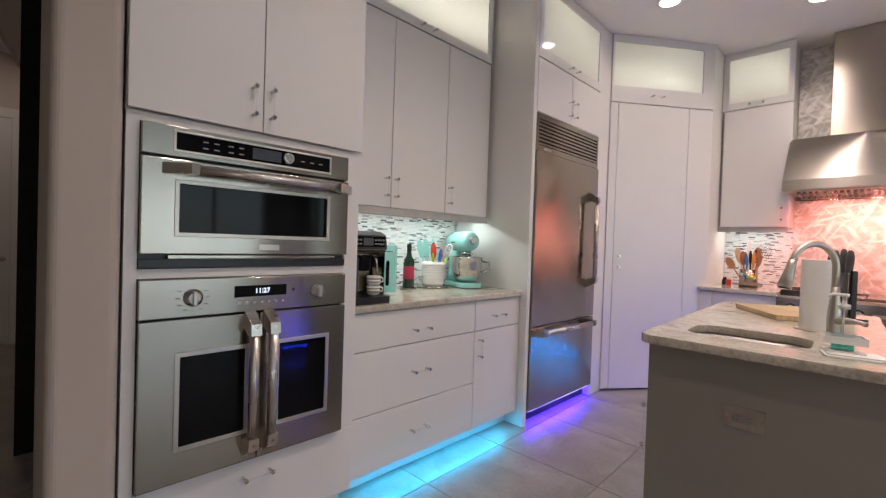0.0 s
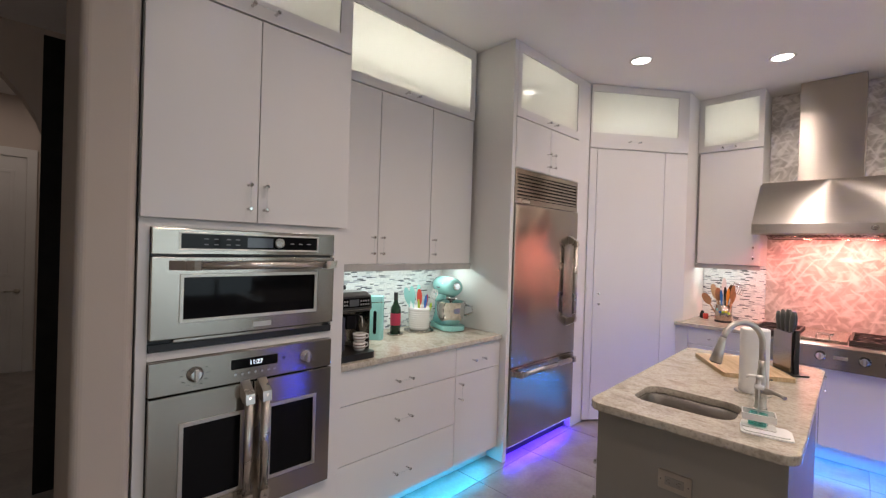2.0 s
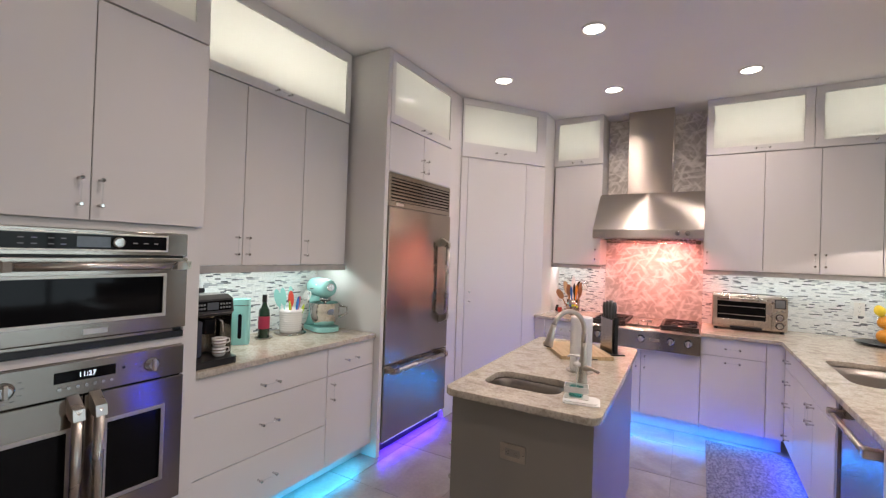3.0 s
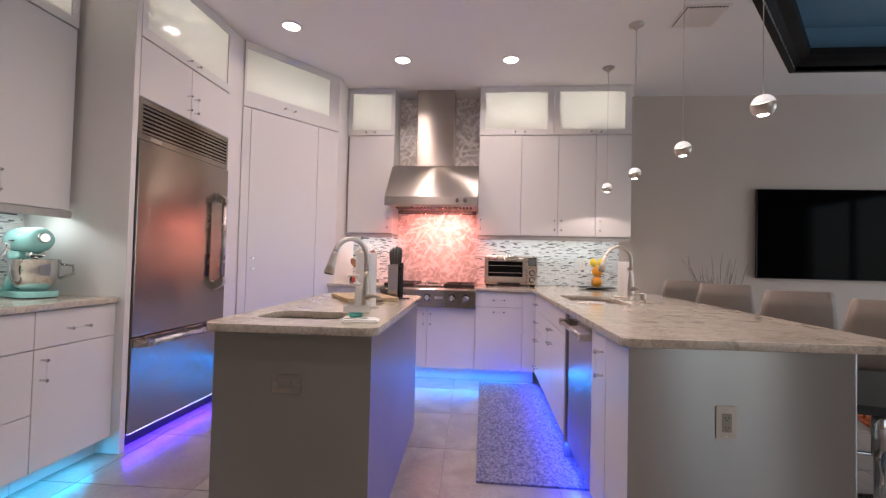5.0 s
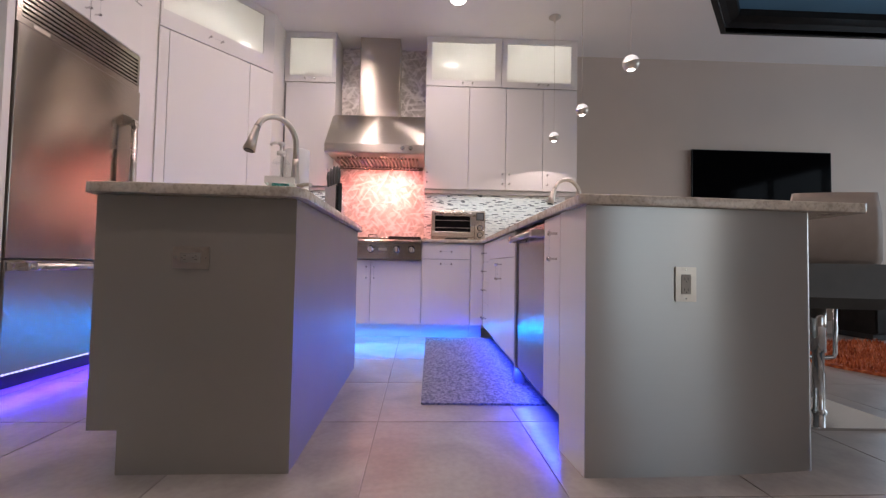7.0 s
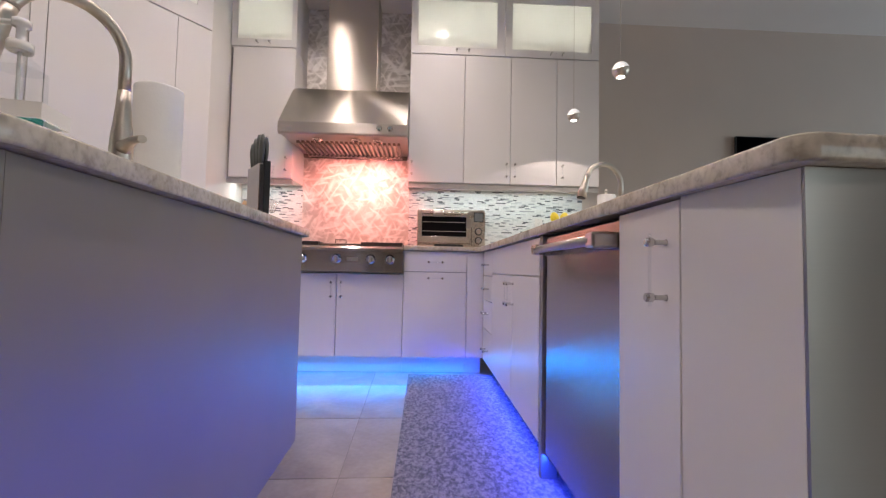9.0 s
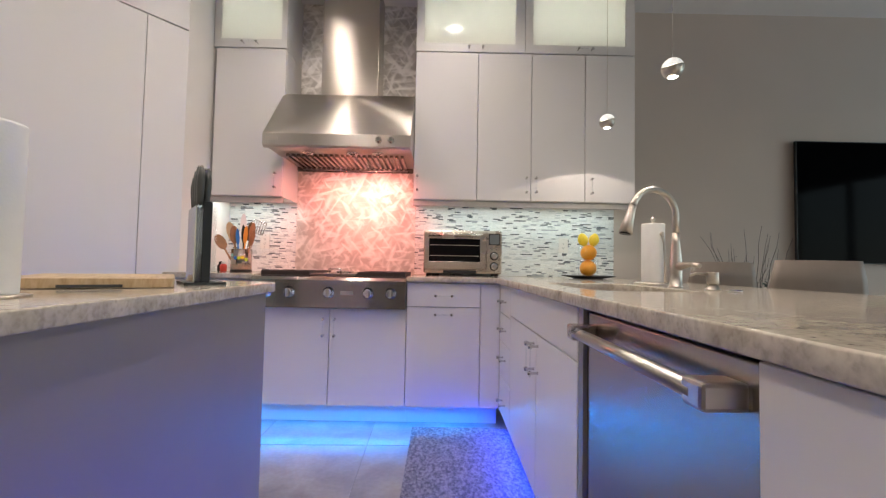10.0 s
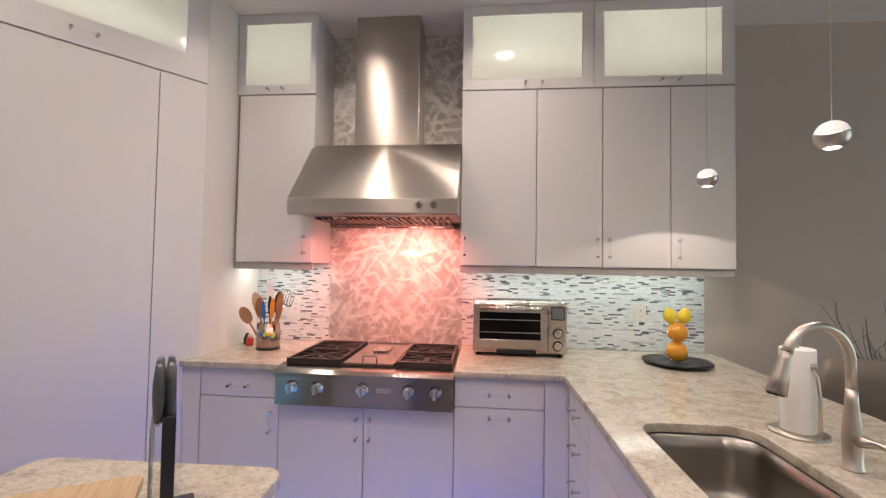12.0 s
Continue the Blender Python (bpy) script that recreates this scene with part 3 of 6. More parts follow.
part("filler", B(0.0, 0.070, 0.0, 0.02, 0.02, 2.54, bev=0.001, seg=1), WHITE, c)
d = part("door", B(0.074, 0.757, 0.0, 0.02, 0.02, 2.54, bev=0.0015, seg=1), WHITE, c)
for z in (1.10, 1.195):
    b = lathe(bmesh.new(), [(0.006, 0.0), (0.005, -0.02), (0.009, -0.022), (0.009, -0.032)], 10, (0.118, 0.0, z), "y")
    part("knob", b, CHROME, d, "chrome knob")
part("filler", B(0.761, PW, 0.0, 0.02, 0.02, 2.54, bev=0.001, seg=1), WHITE, c)
glazed("glazed_cabinet", PM, PW, 0.32, 2.548, CEIL - 0.004, (0.02, 0.885, 2.69, 3.07), [(0.43, 2.615)], "wide corner top cabinet with a lit frosted glass door")
wall("wall_return", B(-1.06, -0.945, 4.285, YB, 0, CEIL), "white wall beside the pantry", TRIM)

# back wall uppers
YU = 4.585
ZU, ZM = 1.50, 2.595
unit("wall_cabinet", pose(-0.942, YU, 0), 0.537, YB - YU - 0.002, ZU, ZM, [("door", 0.022, 0.537, ZU, ZM, [(0.487, ZU + 0.115, True)])], "white single-door wall cabinet beside the hood")
glazed("glazed_cabinet", pose(-0.942, YU, 0), 0.537, YB - YU - 0.002, ZM + 0.005, CEIL - 0.004, (0.05, 0.495, 2.665, 3.075), [(0.27, 2.63)], "white top cabinet with a lit frosted glass door")
unit("wall_cabinet", pose(0.547, YU, 0), 0.463, YB - YU - 0.002, ZU, ZM, [("door", 0.0, 0.463, ZU, ZM, [(0.03, ZU + 0.115, True)])], "white single-door wall cabinet beside the hood")
unit("wall_cabinet", pose(1.01, YU, 0), 0.79, YB - YU - 0.002, ZU, ZM, [("door", 0.0, 0.395, ZU, ZM, [(0.36, ZU + 0.115, True)]), ("door", 0.395, 0.79, ZU, ZM, [(0.43, ZU + 0.115, True)])], "white two-door wall cabinet over the worktop")
unit("wall_cabinet", pose(1.80, YU, 0), 0.368, YB - YU - 0.002, ZU, ZM, [("door", 0.0, 0.368, ZU, ZM, [(0.045, ZU + 0.115, True)])], "white single-door wall cabinet at the end of the row")
for x0, x1 in ((0.547, 1.352), (1.352, 2.168)):
    glazed("glazed_cabinet", pose(x0, YU, 0), x1 - x0, YB - YU - 0.002, ZM + 0.005, CEIL - 0.004, (0.06, x1 - x0 - 0.07, 2.665, 3.075), [(0.44, 2.63)], "white top cabinet with a lit frosted glass door")
for x0, x1 in ((-0.942, -0.405), (0.547, 2.168)):
    solo("light_rail", B(x0, x1, YU + 0.02, YU + 0.04, ZU - 0.045, ZU - 0.002, bev=0.003), RAIL, "grey rail under the wall cabinets", "rail")

# back base run
YC = 4.215
unit("filler_cabinet", pose(-0.985, YC, 0), 0.108, YB - YC - 0.01, 0.0, 0.911, [("panel", 0.0, 0.108, 0.127, 0.909, [])], "narrow white filler beside the base cabinet", 0.125)
unit("base_cabinet", pose(-0.876, YC, 0), 0.459, YB - YC - 0.01, 0.0, 0.911, [
    ("drawer", 0.0, 0.459, 0.755, 0.909, [(0.23, 0.82, False)]),
    ("door", 0.0, 0.459, 0.127, 0.755, [(0.415, 0.63, True)])], "white base cabinet with a drawer over a door", 0.125)
unit("hob_cabinet", pose(-0.417, YC, 0), 0.963, YB - YC - 0.01, 0.0, 0.735, [
    ("door", 0.0, 0.478, 0.127, 0.735, [(0.442, 0.617, True)]),
    ("door", 0.478, 0.963, 0.127, 0.735, [(0.514, 0.617, True)])], "white two-door base cabinet under the gas cooktop", 0.125)
unit("base_cabinet", pose(0.546, YC, 0), 0.469, YB - YC - 0.01, 0.0, 0.911, [
    ("drawer", 0.0, 0.469, 0.755, 0.909, [(0.235, 0.828, False)]),
    ("drawer", 0.0, 0.469, 0.127, 0.755, [(0.235, 0.71, False)])], "white base cabinet with two drawers", 0.125)
unit("filler_cabinet", pose(1.015, YC, 0), 0.124, 0.3, 0.0, 0.911, [("panel", 0.0, 0.1265, 0.127, 0.909, [])], "narrow white corner filler", 0.125)


# peninsula, fronts look along -x; local x runs towards the living-room end
def bar(y):
    return pose(1.14, y, 0, 0, 0, -90)


unit("drawer_cabinet", bar(4.212), 0.405, 0.62, 0.0, 0.911, [
    ("drawer", 0.0, 0.405, 0.735, 0.909, [(0.2, 0.813, False)]), ("drawer", 0.0, 0.405, 0.565, 0.735, [(0.2, 0.648, False)]),
    ("drawer", 0.0, 0.405, 0.36, 0.565, [(0.2, 0.478, False)]), ("drawer", 0.0, 0.405, 0.127, 0.36, [(0.2, 0.225, False)])], "white base cabinet with four drawers", 0.125)
c = unit("sink_cabinet", bar(3.806), 1.13, 0.62, 0.0, 0.60, [
    ("panel", 0.0, 1.13, 0.755, 0.909, []),
    ("door", 0.0, 0.62, 0.127, 0.755, [(0.585, 0.66, True)]), ("door", 0.62, 1.13, 0.127, 0.755, [(0.655, 0.66, True)])], "white two-door base cabinet under the sink", 0.125)
part("rail", B(0.001, 1.129, 0.021, 0.045, 0.60, 0.910), WHITE, c)
unit("base_cabinet", bar(2.003), 0.236, 0.62, 0.0, 0.911, [("door", 0.0, 0.236, 0.127, 0.909, [(0.192, 0.782, True)])], "narrow white base cabinet beside the dishwasher", 0.125)
bb = thing("breakfast_bar", pose(1.6, 2.9, 0), "breakfast bar base clad in brushed steel", "counter")
BBI = bb.matrix_world.inverted()
part("end_panel", prism(bmesh.new(), [(1.141, 1.766), (1.160, 1.5465), (1.20, 1.5465), (1.20, 1.766)], "z", 0.0, 0.911), WHITE, bb, "white lacquered end panel").matrix_parent_inverse = BBI
bow = [(1.160 + 0.82 * s, 1.541 + 0.02 * s + 0.042 * s ** 2.5) for s in [k / 40 for k in range(41)]]
bow += [(1.98 + 0.02 * math.sin(radians(15 * k)), 1.603 + 0.02 * (1 - math.cos(radians(15 * k)))) for k in range(1, 7)]
bow += [(2.0, 4.2), (1.77, 4.2), (1.77, 1.77), (1.202, 1.77), (1.202, 1.5455), (1.160, 1.5455)]
part("cladding", prism(bmesh.new(), bow, "z", 0.0, 0.911), CLAD, bb, "brushed steel sheet with a rounded corner").matrix_parent_inverse = BBI

SINK_P = rounded(1.25, 1.635, 2.86, 3.565, 0.09)
CT = [(0.547, 4.187), (1.105, 4.187), (1.112, 4.18)]
CT += [(1.127 + 0.03 * (1 - math.cos(radians(15 * k))), 1.512 + 0.03 * (1 - math.sin(radians(15 * k)))) for k in range(7)]
CT += [(2.16 + 0.03 * math.sin(radians(15 * k)), 1.570 + 0.03 * (1 - math.cos(radians(15 * k)))) for k in range(7)]
CT += [(2.19, YB - 0.001), (0.547, YB - 0.001)]
ob = slab("worktop", CT, [SINK_P], 0.912, TOP, GRANITE)
tagged(ob, "polished beige-grey granite worktop of the breakfast bar", "worktop")
ob = slab("worktop", rounded(-0.988, -0.417, 4.187, YB - 0.001, 0.003, 2), [], 0.912, TOP, GRANITE)
tagged(ob, "polished beige-grey granite worktop beside the cooktop", "worktop")


def sink(name, outline, label):
    """An undermounted basin pressed from steel."""
    xs, ys = [p[0] for p in outline], [p[1] for p in outline]
    cx, cy = (min(xs) + max(xs)) / 2, (min(ys) + max(ys)) / 2
    b = bmesh.new()
    rings = []
    for s, z in ((1.05, 0.910), (1.0, 0.906), (0.985, 0.86), (0.965, 0.76), (0.95, 0.725), (0.91, 0.705), (0.80, 0.698), (0.1, 0.690)):
        rings.append([b.verts.new((cx + (x - cx) * s, cy + (y - cy) * s, z)) for x, y in outline])
    for p, q in zip(rings, rings[1:]):
        for k in range(len(p)):
            b.faces.new((p[k], p[(k + 1) % len(p)], q[(k + 1) % len(p)], q[k])).smooth = True
    b.faces.new(rings[-1])
    s = solo(name, b, BASIN, label, "sink")
    s.modifiers.new("thickness", "SOLIDIFY").thickness = 0.0015
    b = lathe(bmesh.new(), [(0.045, 0.0), (0.043, 0.004), (0.03, 0.004), (0.025, 0.0)], 20, (cx, cy, 0.692))
    part("drain", b, CHROME, s, "chrome drain ring")
    return s


sink("sink", SINK_P, "undermounted stainless steel sink in the breakfast bar")

# island
IX0, IX1, IY0, IY1 = -0.467, 0.180, 1.56, 3.02
isl = thing("island", pose((IX0 + IX1) / 2, (IY0 + IY1) / 2, 0), "kitchen island with grey metal-laminate panels", "island")
inv = isl.matrix_world.inverted()


def ipart(name, bm, material, label=""):
    o = part(name, bm, material, isl, label)
    o.matrix_parent_inverse = inv
    return o


b = bmesh.new()
prism(b, [(IX0, 0.142), (-0.371, 0.142), (-0.371, 0.0), (IX1, 0.0), (IX1, 0.910), (IX0, 0.910)], "y", IY0, IY0 + 0.02)
ipart("end_panel", b, GREY, "grey metal-laminate end panel")
ipart("side_panel", B(IX1 - 0.02, IX1, IY0 + 0.021, IY1, 0, 0.910), GREY, "grey metal-laminate side panel")
b = bmesh.new()
prism(b, [(IX0 + 0.021, 0.142), (-0.371, 0.142), (-0.371, 0.0), (IX1 - 0.021, 0.0), (IX1 - 0.021, 0.60), (IX0 + 0.021, 0.60)], "y", IY0 + 0.021, IY1)
box(b, IX0 + 0.021, IX0 + 0.04, IY0 + 0.021, IY1, 0.601, 0.910)
box(b, IX0 + 0.041, IX1 - 0.021, IY1 - 0.02, IY1, 0.601, 0.910)
ipart("body", b, WHITE)
for y0, y1, hy in ((1.582, 2.06, 1.62), (2.06, 2.54, 2.50), (2.54, 3.018, 2.58)):
    d = part("door", B(-y1 + 0.002, -y0 - 0.002, 0.0, 0.019, 0.145, 0.906, bev=0.0015, seg=1), WHITE, isl)
    d.matrix_parent_inverse = inv @ pose(IX0, 0, 0, 0, 0, -90)
    pull(d, -hy, 0.56, True, gap=0.16)
SINK_I = rounded(-0.385, -0.005, 1.70, 1.965, 0.07)
ob = slab("worktop", rounded(-0.498, 0.212, 1.51, 3.07, 0.06), [SINK_I], 0.912, TOP, GRANITE)
tagged(ob, "polished beige-grey granite worktop of the island", "worktop")
sk = sink("sink", SINK_I, "small undermounted stainless steel sink in the island")
# the island stands a little askew to the walls
SKEW = Matrix.Translation((IX1, IY0, 0)) @ Matrix.Rotation(radians(1.7), 4, "Z") @ Matrix.Translation((-IX1, -IY0, 0))
for ob in (isl, ob, sk):
    ob.matrix_world = SKEW @ ob.matrix_world

# ---- appliances ----
# speed oven
OY = 0.083
mw = thing("microwave_oven", left(OY), "built-in stainless steel microwave oven with a black window", "oven")
OW = 0.762
part("cavity", B(0.0, OW, 0.01, 0.5, 1.15, 1.624), BLACK, mw, "black oven casing")
p = part("control_panel", B(0.0, OW, -0.025, 0.008, 1.524, 1.626, bev=0.003), STEEL, mw)
part("display_trim", frame_ring(bmesh.new(), 0.088, 0.676, 1.541, 1.613, 0.096, 0.668, 1.548, 1.606, -0.028, -0.0245, 0.0012), NICKEL, p)
part("display", B(0.095, 0.669, -0.027, -0.024, 1.547, 1.607), BLACKGLASS, p, "black glass display strip")
part("lit_display", B(0.345, 0.455, -0.0282, -0.027, 1.556, 1.598), paint("dim_display", (0.07, 0.08, 0.10), 0.1, 0.1, 30, 0), p)
MARK = finish("key_mark", B(-0.0085, 0.0085, -0.0279, -0.0268, -0.002, 0.002), paint("grey_print", (0.22, 0.22, 0.23), 0.5, 0.1, 30, 0))
for kx in range(4):
    for kz in range(2):
        o = new("key_mark", MARK)
        o.parent, o.location = p, (0.185 + kx * 0.036 + (0.012 if kx > 1 else 0), 0, 1.565 + kz * 0.022)
for kx in (0.545, 0.585, 0.625):
    o = new("key_mark", MARK)
    o.parent, o.location = p, (kx, 0, 1.576)
part("knob", lathe(bmesh.new(), [(0.023, 0.0), (0.022, -0.012), (0.019, -0.018), (0.015, -0.018)], 24, (0.481, -0.027, 1.577), "y"), CHROME, p, "round chrome knob")
d = part("door", frame_ring(bmesh.new(), 0.0, OW, 1.197, 1.515, 0.108, 0.658, 1.270, 1.434, -0.03, 0.008, 0.003), STEEL, mw)
b = frame_ring(bmesh.new(), 0.094, 0.672, 1.256, 1.448, 0.108, 0.658, 1.270, 1.434, -0.034, -0.0295, 0.0015)
part("window_trim", b, NICKEL, d)
part("window", B(0.107, 0.659, -0.020, -0.010, 1.269, 1.435), BLACKGLASS, d, "black glass oven window")
b = bmesh.new()
tube(b, [(0.135, -0.078, 1.482), (0.70, -0.078, 1.482)], 0.0165, 16)
for x0, x1 in ((0.14, -1.0), (0.695, 1.0)):
    prism(b, [(x0 + x1 * 0.085, -0.029), (x0 + x1 * 0.012, -0.092), (x0 - x1 * 0.01, -0.097), (x0 - x1 * 0.01, -0.060), (x0 + x1 * 0.03, -0.029)], "z", 1.464, 1.500)
part("handle", b, HANDLE, d, "tubular steel handle")
part("badge", B(0.375, 0.455, -0.0325, -0.0298, 1.213, 1.235, bev=0.001, seg=1), NICKEL, d, "small plain metal badge")
part("lower_lip", B(0.08, OW - 0.05, -0.018, 0.008, 1.180, 1.194, bev=0.002), STEEL, mw)
part("vent", B(0.0, OW, -0.012, 0.009, 1.150, 1.178), BLACK, mw, "black vent strip")

# french-door oven
ov = thing("wall_oven", left(OY), "stainless steel wall oven with two side-hung doors", "oven")
part("cavity", B(0.0, OW, 0.01, 0.5, 0.41, 1.108), BLACK, ov, "black oven casing")
p = part("control_panel", B(0.0, OW, -0.025, 0.008, 0.980, 1.112, bev=0.003), STEEL, ov)
part("display", B(0.293, 0.491, -0.0275, -0.0245, 1.037, 1.079, bev=0.001, seg=1), BLACKGLASS, p, "black clock display")
text_mesh("clock_digits", "11:27", 0.026, pose(0.395, -0.0282, 1.058, 90), glow("clock_glow", (0.8, 0.9, 1.0), 2.0), p)
for k in range(7):
    part("button", lathe(bmesh.new(), [(0.007, 0.0), (0.0065, -0.003), (0.004, -0.003)], 12, (0.31 + k * 0.028, -0.025, 1.014), "y"), CHROME, p)
part("button", lathe(bmesh.new(), [(0.006, 0.0), (0.0055, -0.003), (0.003, -0.003)], 12, (0.52, -0.025, 1.056), "y"), BLACK, p)
for kx in (0.157, 0.628):
    k = part("knob", lathe(bmesh.new(), [(0.031, 0.0), (0.031, -0.004), (0.025, -0.006), (0.022, -0.020), (0.018, -0.022)], 24, (kx, -0.025, 1.046), "y"), CHROME, p, "round metal knob")
    part("grip", B(kx - 0.006, kx + 0.006, -0.057, -0.046, 1.022, 1.070, bev=0.002), NICKEL, k)
DIAL = finish("dial_mark", B(-0.006, 0.006, -0.0258, -0.0248, -0.0012, 0.0012), paint("dark_print", (0.12, 0.12, 0.12), 0.5, 0.1, 30, 0))
for kx in (0.157, 0.628):
    for k in range(9):
        a = radians(150 + k * 30)
        o = new("dial_mark", DIAL)
        o.parent, o.location = p, (kx + 0.047 * math.cos(a), 0, 1.046 + 0.047 * math.sin(a))
for x0, x1, w0, w1, hx in ((0.0, 0.384, 0.12, 0.334, 0.350), (0.387, OW, 0.466, 0.668, 0.421)):
    d = part("door", frame_ring(bmesh.new(), x0 + 0.001, x1 - 0.001, 0.414, 0.975, w0, w1, 0.537, 0.845, -0.03, 0.008, 0.003), STEEL, ov)
    b = frame_ring(bmesh.new(), w0 - 0.016, w1 + 0.016, 0.521, 0.861, w0, w1, 0.537, 0.845, -0.034, -0.0295, 0.0015)
    part("window_trim", b, NICKEL, d)
    part("window", B(w0 - 0.001, w1 + 0.001, -0.020, -0.010, 0.536, 0.846), BLACKGLASS, d, "black glass oven window")
    b = bmesh.new()
    tube(b, [(hx, -0.080, 0.488), (hx, -0.080, 0.93)], 0.0175, 16)
    for z0, z1 in ((0.93, 1.0), (0.488, -1.0)):
        prism(b, [(-0.029, z0 + z1 * 0.055), (-0.094, z0 + z1 * 0.012), (-0.100, z0 - z1 * 0.03), (-0.060, z0 - z1 * 0.03), (-0.029, z0 - z1 * 0.01)], "x", hx - 0.019, hx + 0.019)
    part("handle", b, HANDLE, d, "upright tubular steel handle")
part("lower_trim", B(0.0, OW, -0.02, 0.009, 0.4085, 0.4125), BLACK, ov)

# refrigerator
fr = thing("refrigerator", left(2.349, -1.545), "tall stainless steel refrigerator with a bottom freezer drawer", "refrigerator")
FW = 0.94
part("body", B(0.0, FW, 0.03, 0.68, 0.09, 2.194), GAP_GREY, fr)
g = part("grille", frame_ring(bmesh.new(), 0.0, FW, 1.930, 2.194, 0.035, FW - 0.02, 1.972, 2.158, 0.0, 0.03, 0.003), STEEL, fr, "steel louvred grille")
part("grille_back", B(0.03, FW - 0.015, 0.026, 0.029, 1.967, 2.163), DARKGREY, g)
for k in range(7):
    z = 1.978 + k * 0.0265
    b = prism(bmesh.new(), [(0.003, z), (0.012, z - 0.006), (0.024, z - 0.004), (0.024, z + 0.008), (0.006, z + 0.015), (0.003, z + 0.013)], "x", 0.035, FW - 0.02)
    part("slat", b, STEEL, g)
d = part("door", B(0.002, FW - 0.002, -0.012, 0.03, 0.690, 1.925, bev=0.004), STEEL, fr)
b = bmesh.new()
tube(b, [(0.80, -0.078, 0.985), (0.80, -0.078, 1.66)], 0.019, 18)
for z0, z1 in ((1.66, 1.0), (0.985, -1.0)):
    prism(b, [(-0.012, z0 + z1 * 0.055), (-0.09, z0 + z1 * 0.012), (-0.098, z0 - z1 * 0.03), (-0.058, z0 - z1 * 0.03), (-0.012, z0 - z1 * 0.012)], "x", 0.779, 0.821)
part("handle", b, HANDLE, d, "thick tubular steel handle")
d = part("drawer", B(0.002, FW - 0.002, -0.012, 0.03, 0.098, 0.682, bev=0.004), STEEL, fr)
b = bmesh.new()
tube(b, [(0.06, -0.078, 0.648), (0.83, -0.078, 0.648)], 0.019, 18)
for x0, x1 in ((0.06, -1.0), (0.83, 1.0)):
    prism(b, [(x0 + x1 * 0.045, -0.012), (x0 + x1 * 0.012, -0.09), (x0 - x1 * 0.03, -0.098), (x0 - x1 * 0.03, -0.058), (x0 - x1 * 0.012, -0.012)], "z", 0.627, 0.669)
part("handle", b, HANDLE, d, "thick tubular steel handle")
part("badge", B(0.10, 0.20, -0.001, 0.001, 1.942, 1.962), NICKEL, g)
b = B(0.0, FW, 0.06, 0.66, 0.0, 0.088)
part("kick_plate", b, BLACK, fr)
b = bmesh.new()
for k in range(46):
    box(b, 0.01 + k * 0.0197, 0.0155 + k * 0.0197, 0.018, 0.022, 0.083, 0.088)
tagged(part("led_dots", b, glow("led_glow", (0.55, 0.7, 1.0), 2.5), fr, "row of tiny lit diodes"), kind="stuff")

# hood
hd = thing("range_hood", pose(0.063, 4.6, 0), "stainless steel canopy hood with a square duct", "hood")
HX0, HX1 = -0.482, 0.482
b = bmesh.new()
prof = [(-0.345, 1.785), (-0.335, 1.775), (-0.31, 1.775), (-0.31, 1.79), (0.30, 1.79), (0.30, 1.765), (0.325, 1.765), (0.325, 2.262), (0.0, 2.262), (-0.345, 1.868)]
prism(b, prof, "x", HX0, HX1)
part("canopy", b, STEELV, hd)
part("front_band", B(HX0 - 0.002, HX1 + 0.002, -0.352, -0.340, 1.783, 1.866, bev=0.003), STEELV, hd)
part("duct", B(-0.228, 0.199, 0.06, 0.325, 2.262, CEIL - 0.003, bev=0.004), DUCT, hd)
for x in (0.275, 0.355):
    part("knob", lathe(bmesh.new(), [(0.022, 0.0), (0.022, -0.006), (0.017, -0.010), (0.015, -0.024), (0.012, -0.026)], 20, (x, -0.352, 1.828), "y"), CHROME, hd, "round metal knob")
part("badge", B(-0.462, -0.385, -0.354, -0.351, 1.815, 1.840), NICKEL, hd, "small plain metal badge")
part("filter_frame", frame_ring(bmesh.new(), -0.46, 0.46, 1.752, 1.789, -0.42, 0.42, 1.760, 1.785, 0.285, 0.298), STEEL, hd)
slat = finish("baffle_slat", B(-0.01, 0.01, -0.12, 0.28, 1.768, 1.789), STEEL)
for k in range(22):
    o = new("baffle_slat", slat)
    o.parent, o.location = hd, (-0.40 + k * 0.0385, 0, 0)
for x in (-0.22, 0.08, 0.25):
    part("lamp", lathe(bmesh.new(), [(0.04, 1.774), (0.038, 1.766), (0.028, 1.766), (0.026, 1.771)], 20, (x, -0.22, 0)), CHROME, hd, "round lamp ring")

# swirled steel sheet behind the cooktop
solo("splashback_sheet", B(-0.404, 0.546, YB - 0.012, YB - 0.002, TOP + 0.001, CEIL - 0.002), SWIRL, "swirl-brushed stainless steel sheet behind the cooktop", "splashback")

# cooktop
ck = thing("gas_cooktop", pose(0.065, 4.2, 0), "stainless steel gas rangetop with black grates and griddle", "cooktop")
b = B(-0.479, 0.479, -0.045, 0.66, 0.742, 0.915, bev=0.004)
part("body", b, STEEL, ck)
b = bmesh.new()
prism(b, [(-0.058, 0.895), (-0.06, 0.915), (-0.045, 0.932), (0.0, 0.936), (0.66, 0.936), (0.66, 0.9155), (-0.04, 0.9155), (-0.04, 0.895)], "x", -0.479, 0.479)
part("top_plate", b, STEEL, ck)
for x in (-0.385, -0.245, 0.0, 0.245, 0.385):
    k = part("knob", lathe(bmesh.new(), [(0.036, 0.0), (0.036, -0.006), (0.027, -0.008), (0.027, -0.028), (0.022, -0.032)], 24, (x, -0.045, 0.838), "y"), CHROME, ck, "round metal knob")
    part("grip", B(x - 0.007, x + 0.007, -0.09, -0.072, 0.812, 0.864, bev=0.002), NICKEL, k)
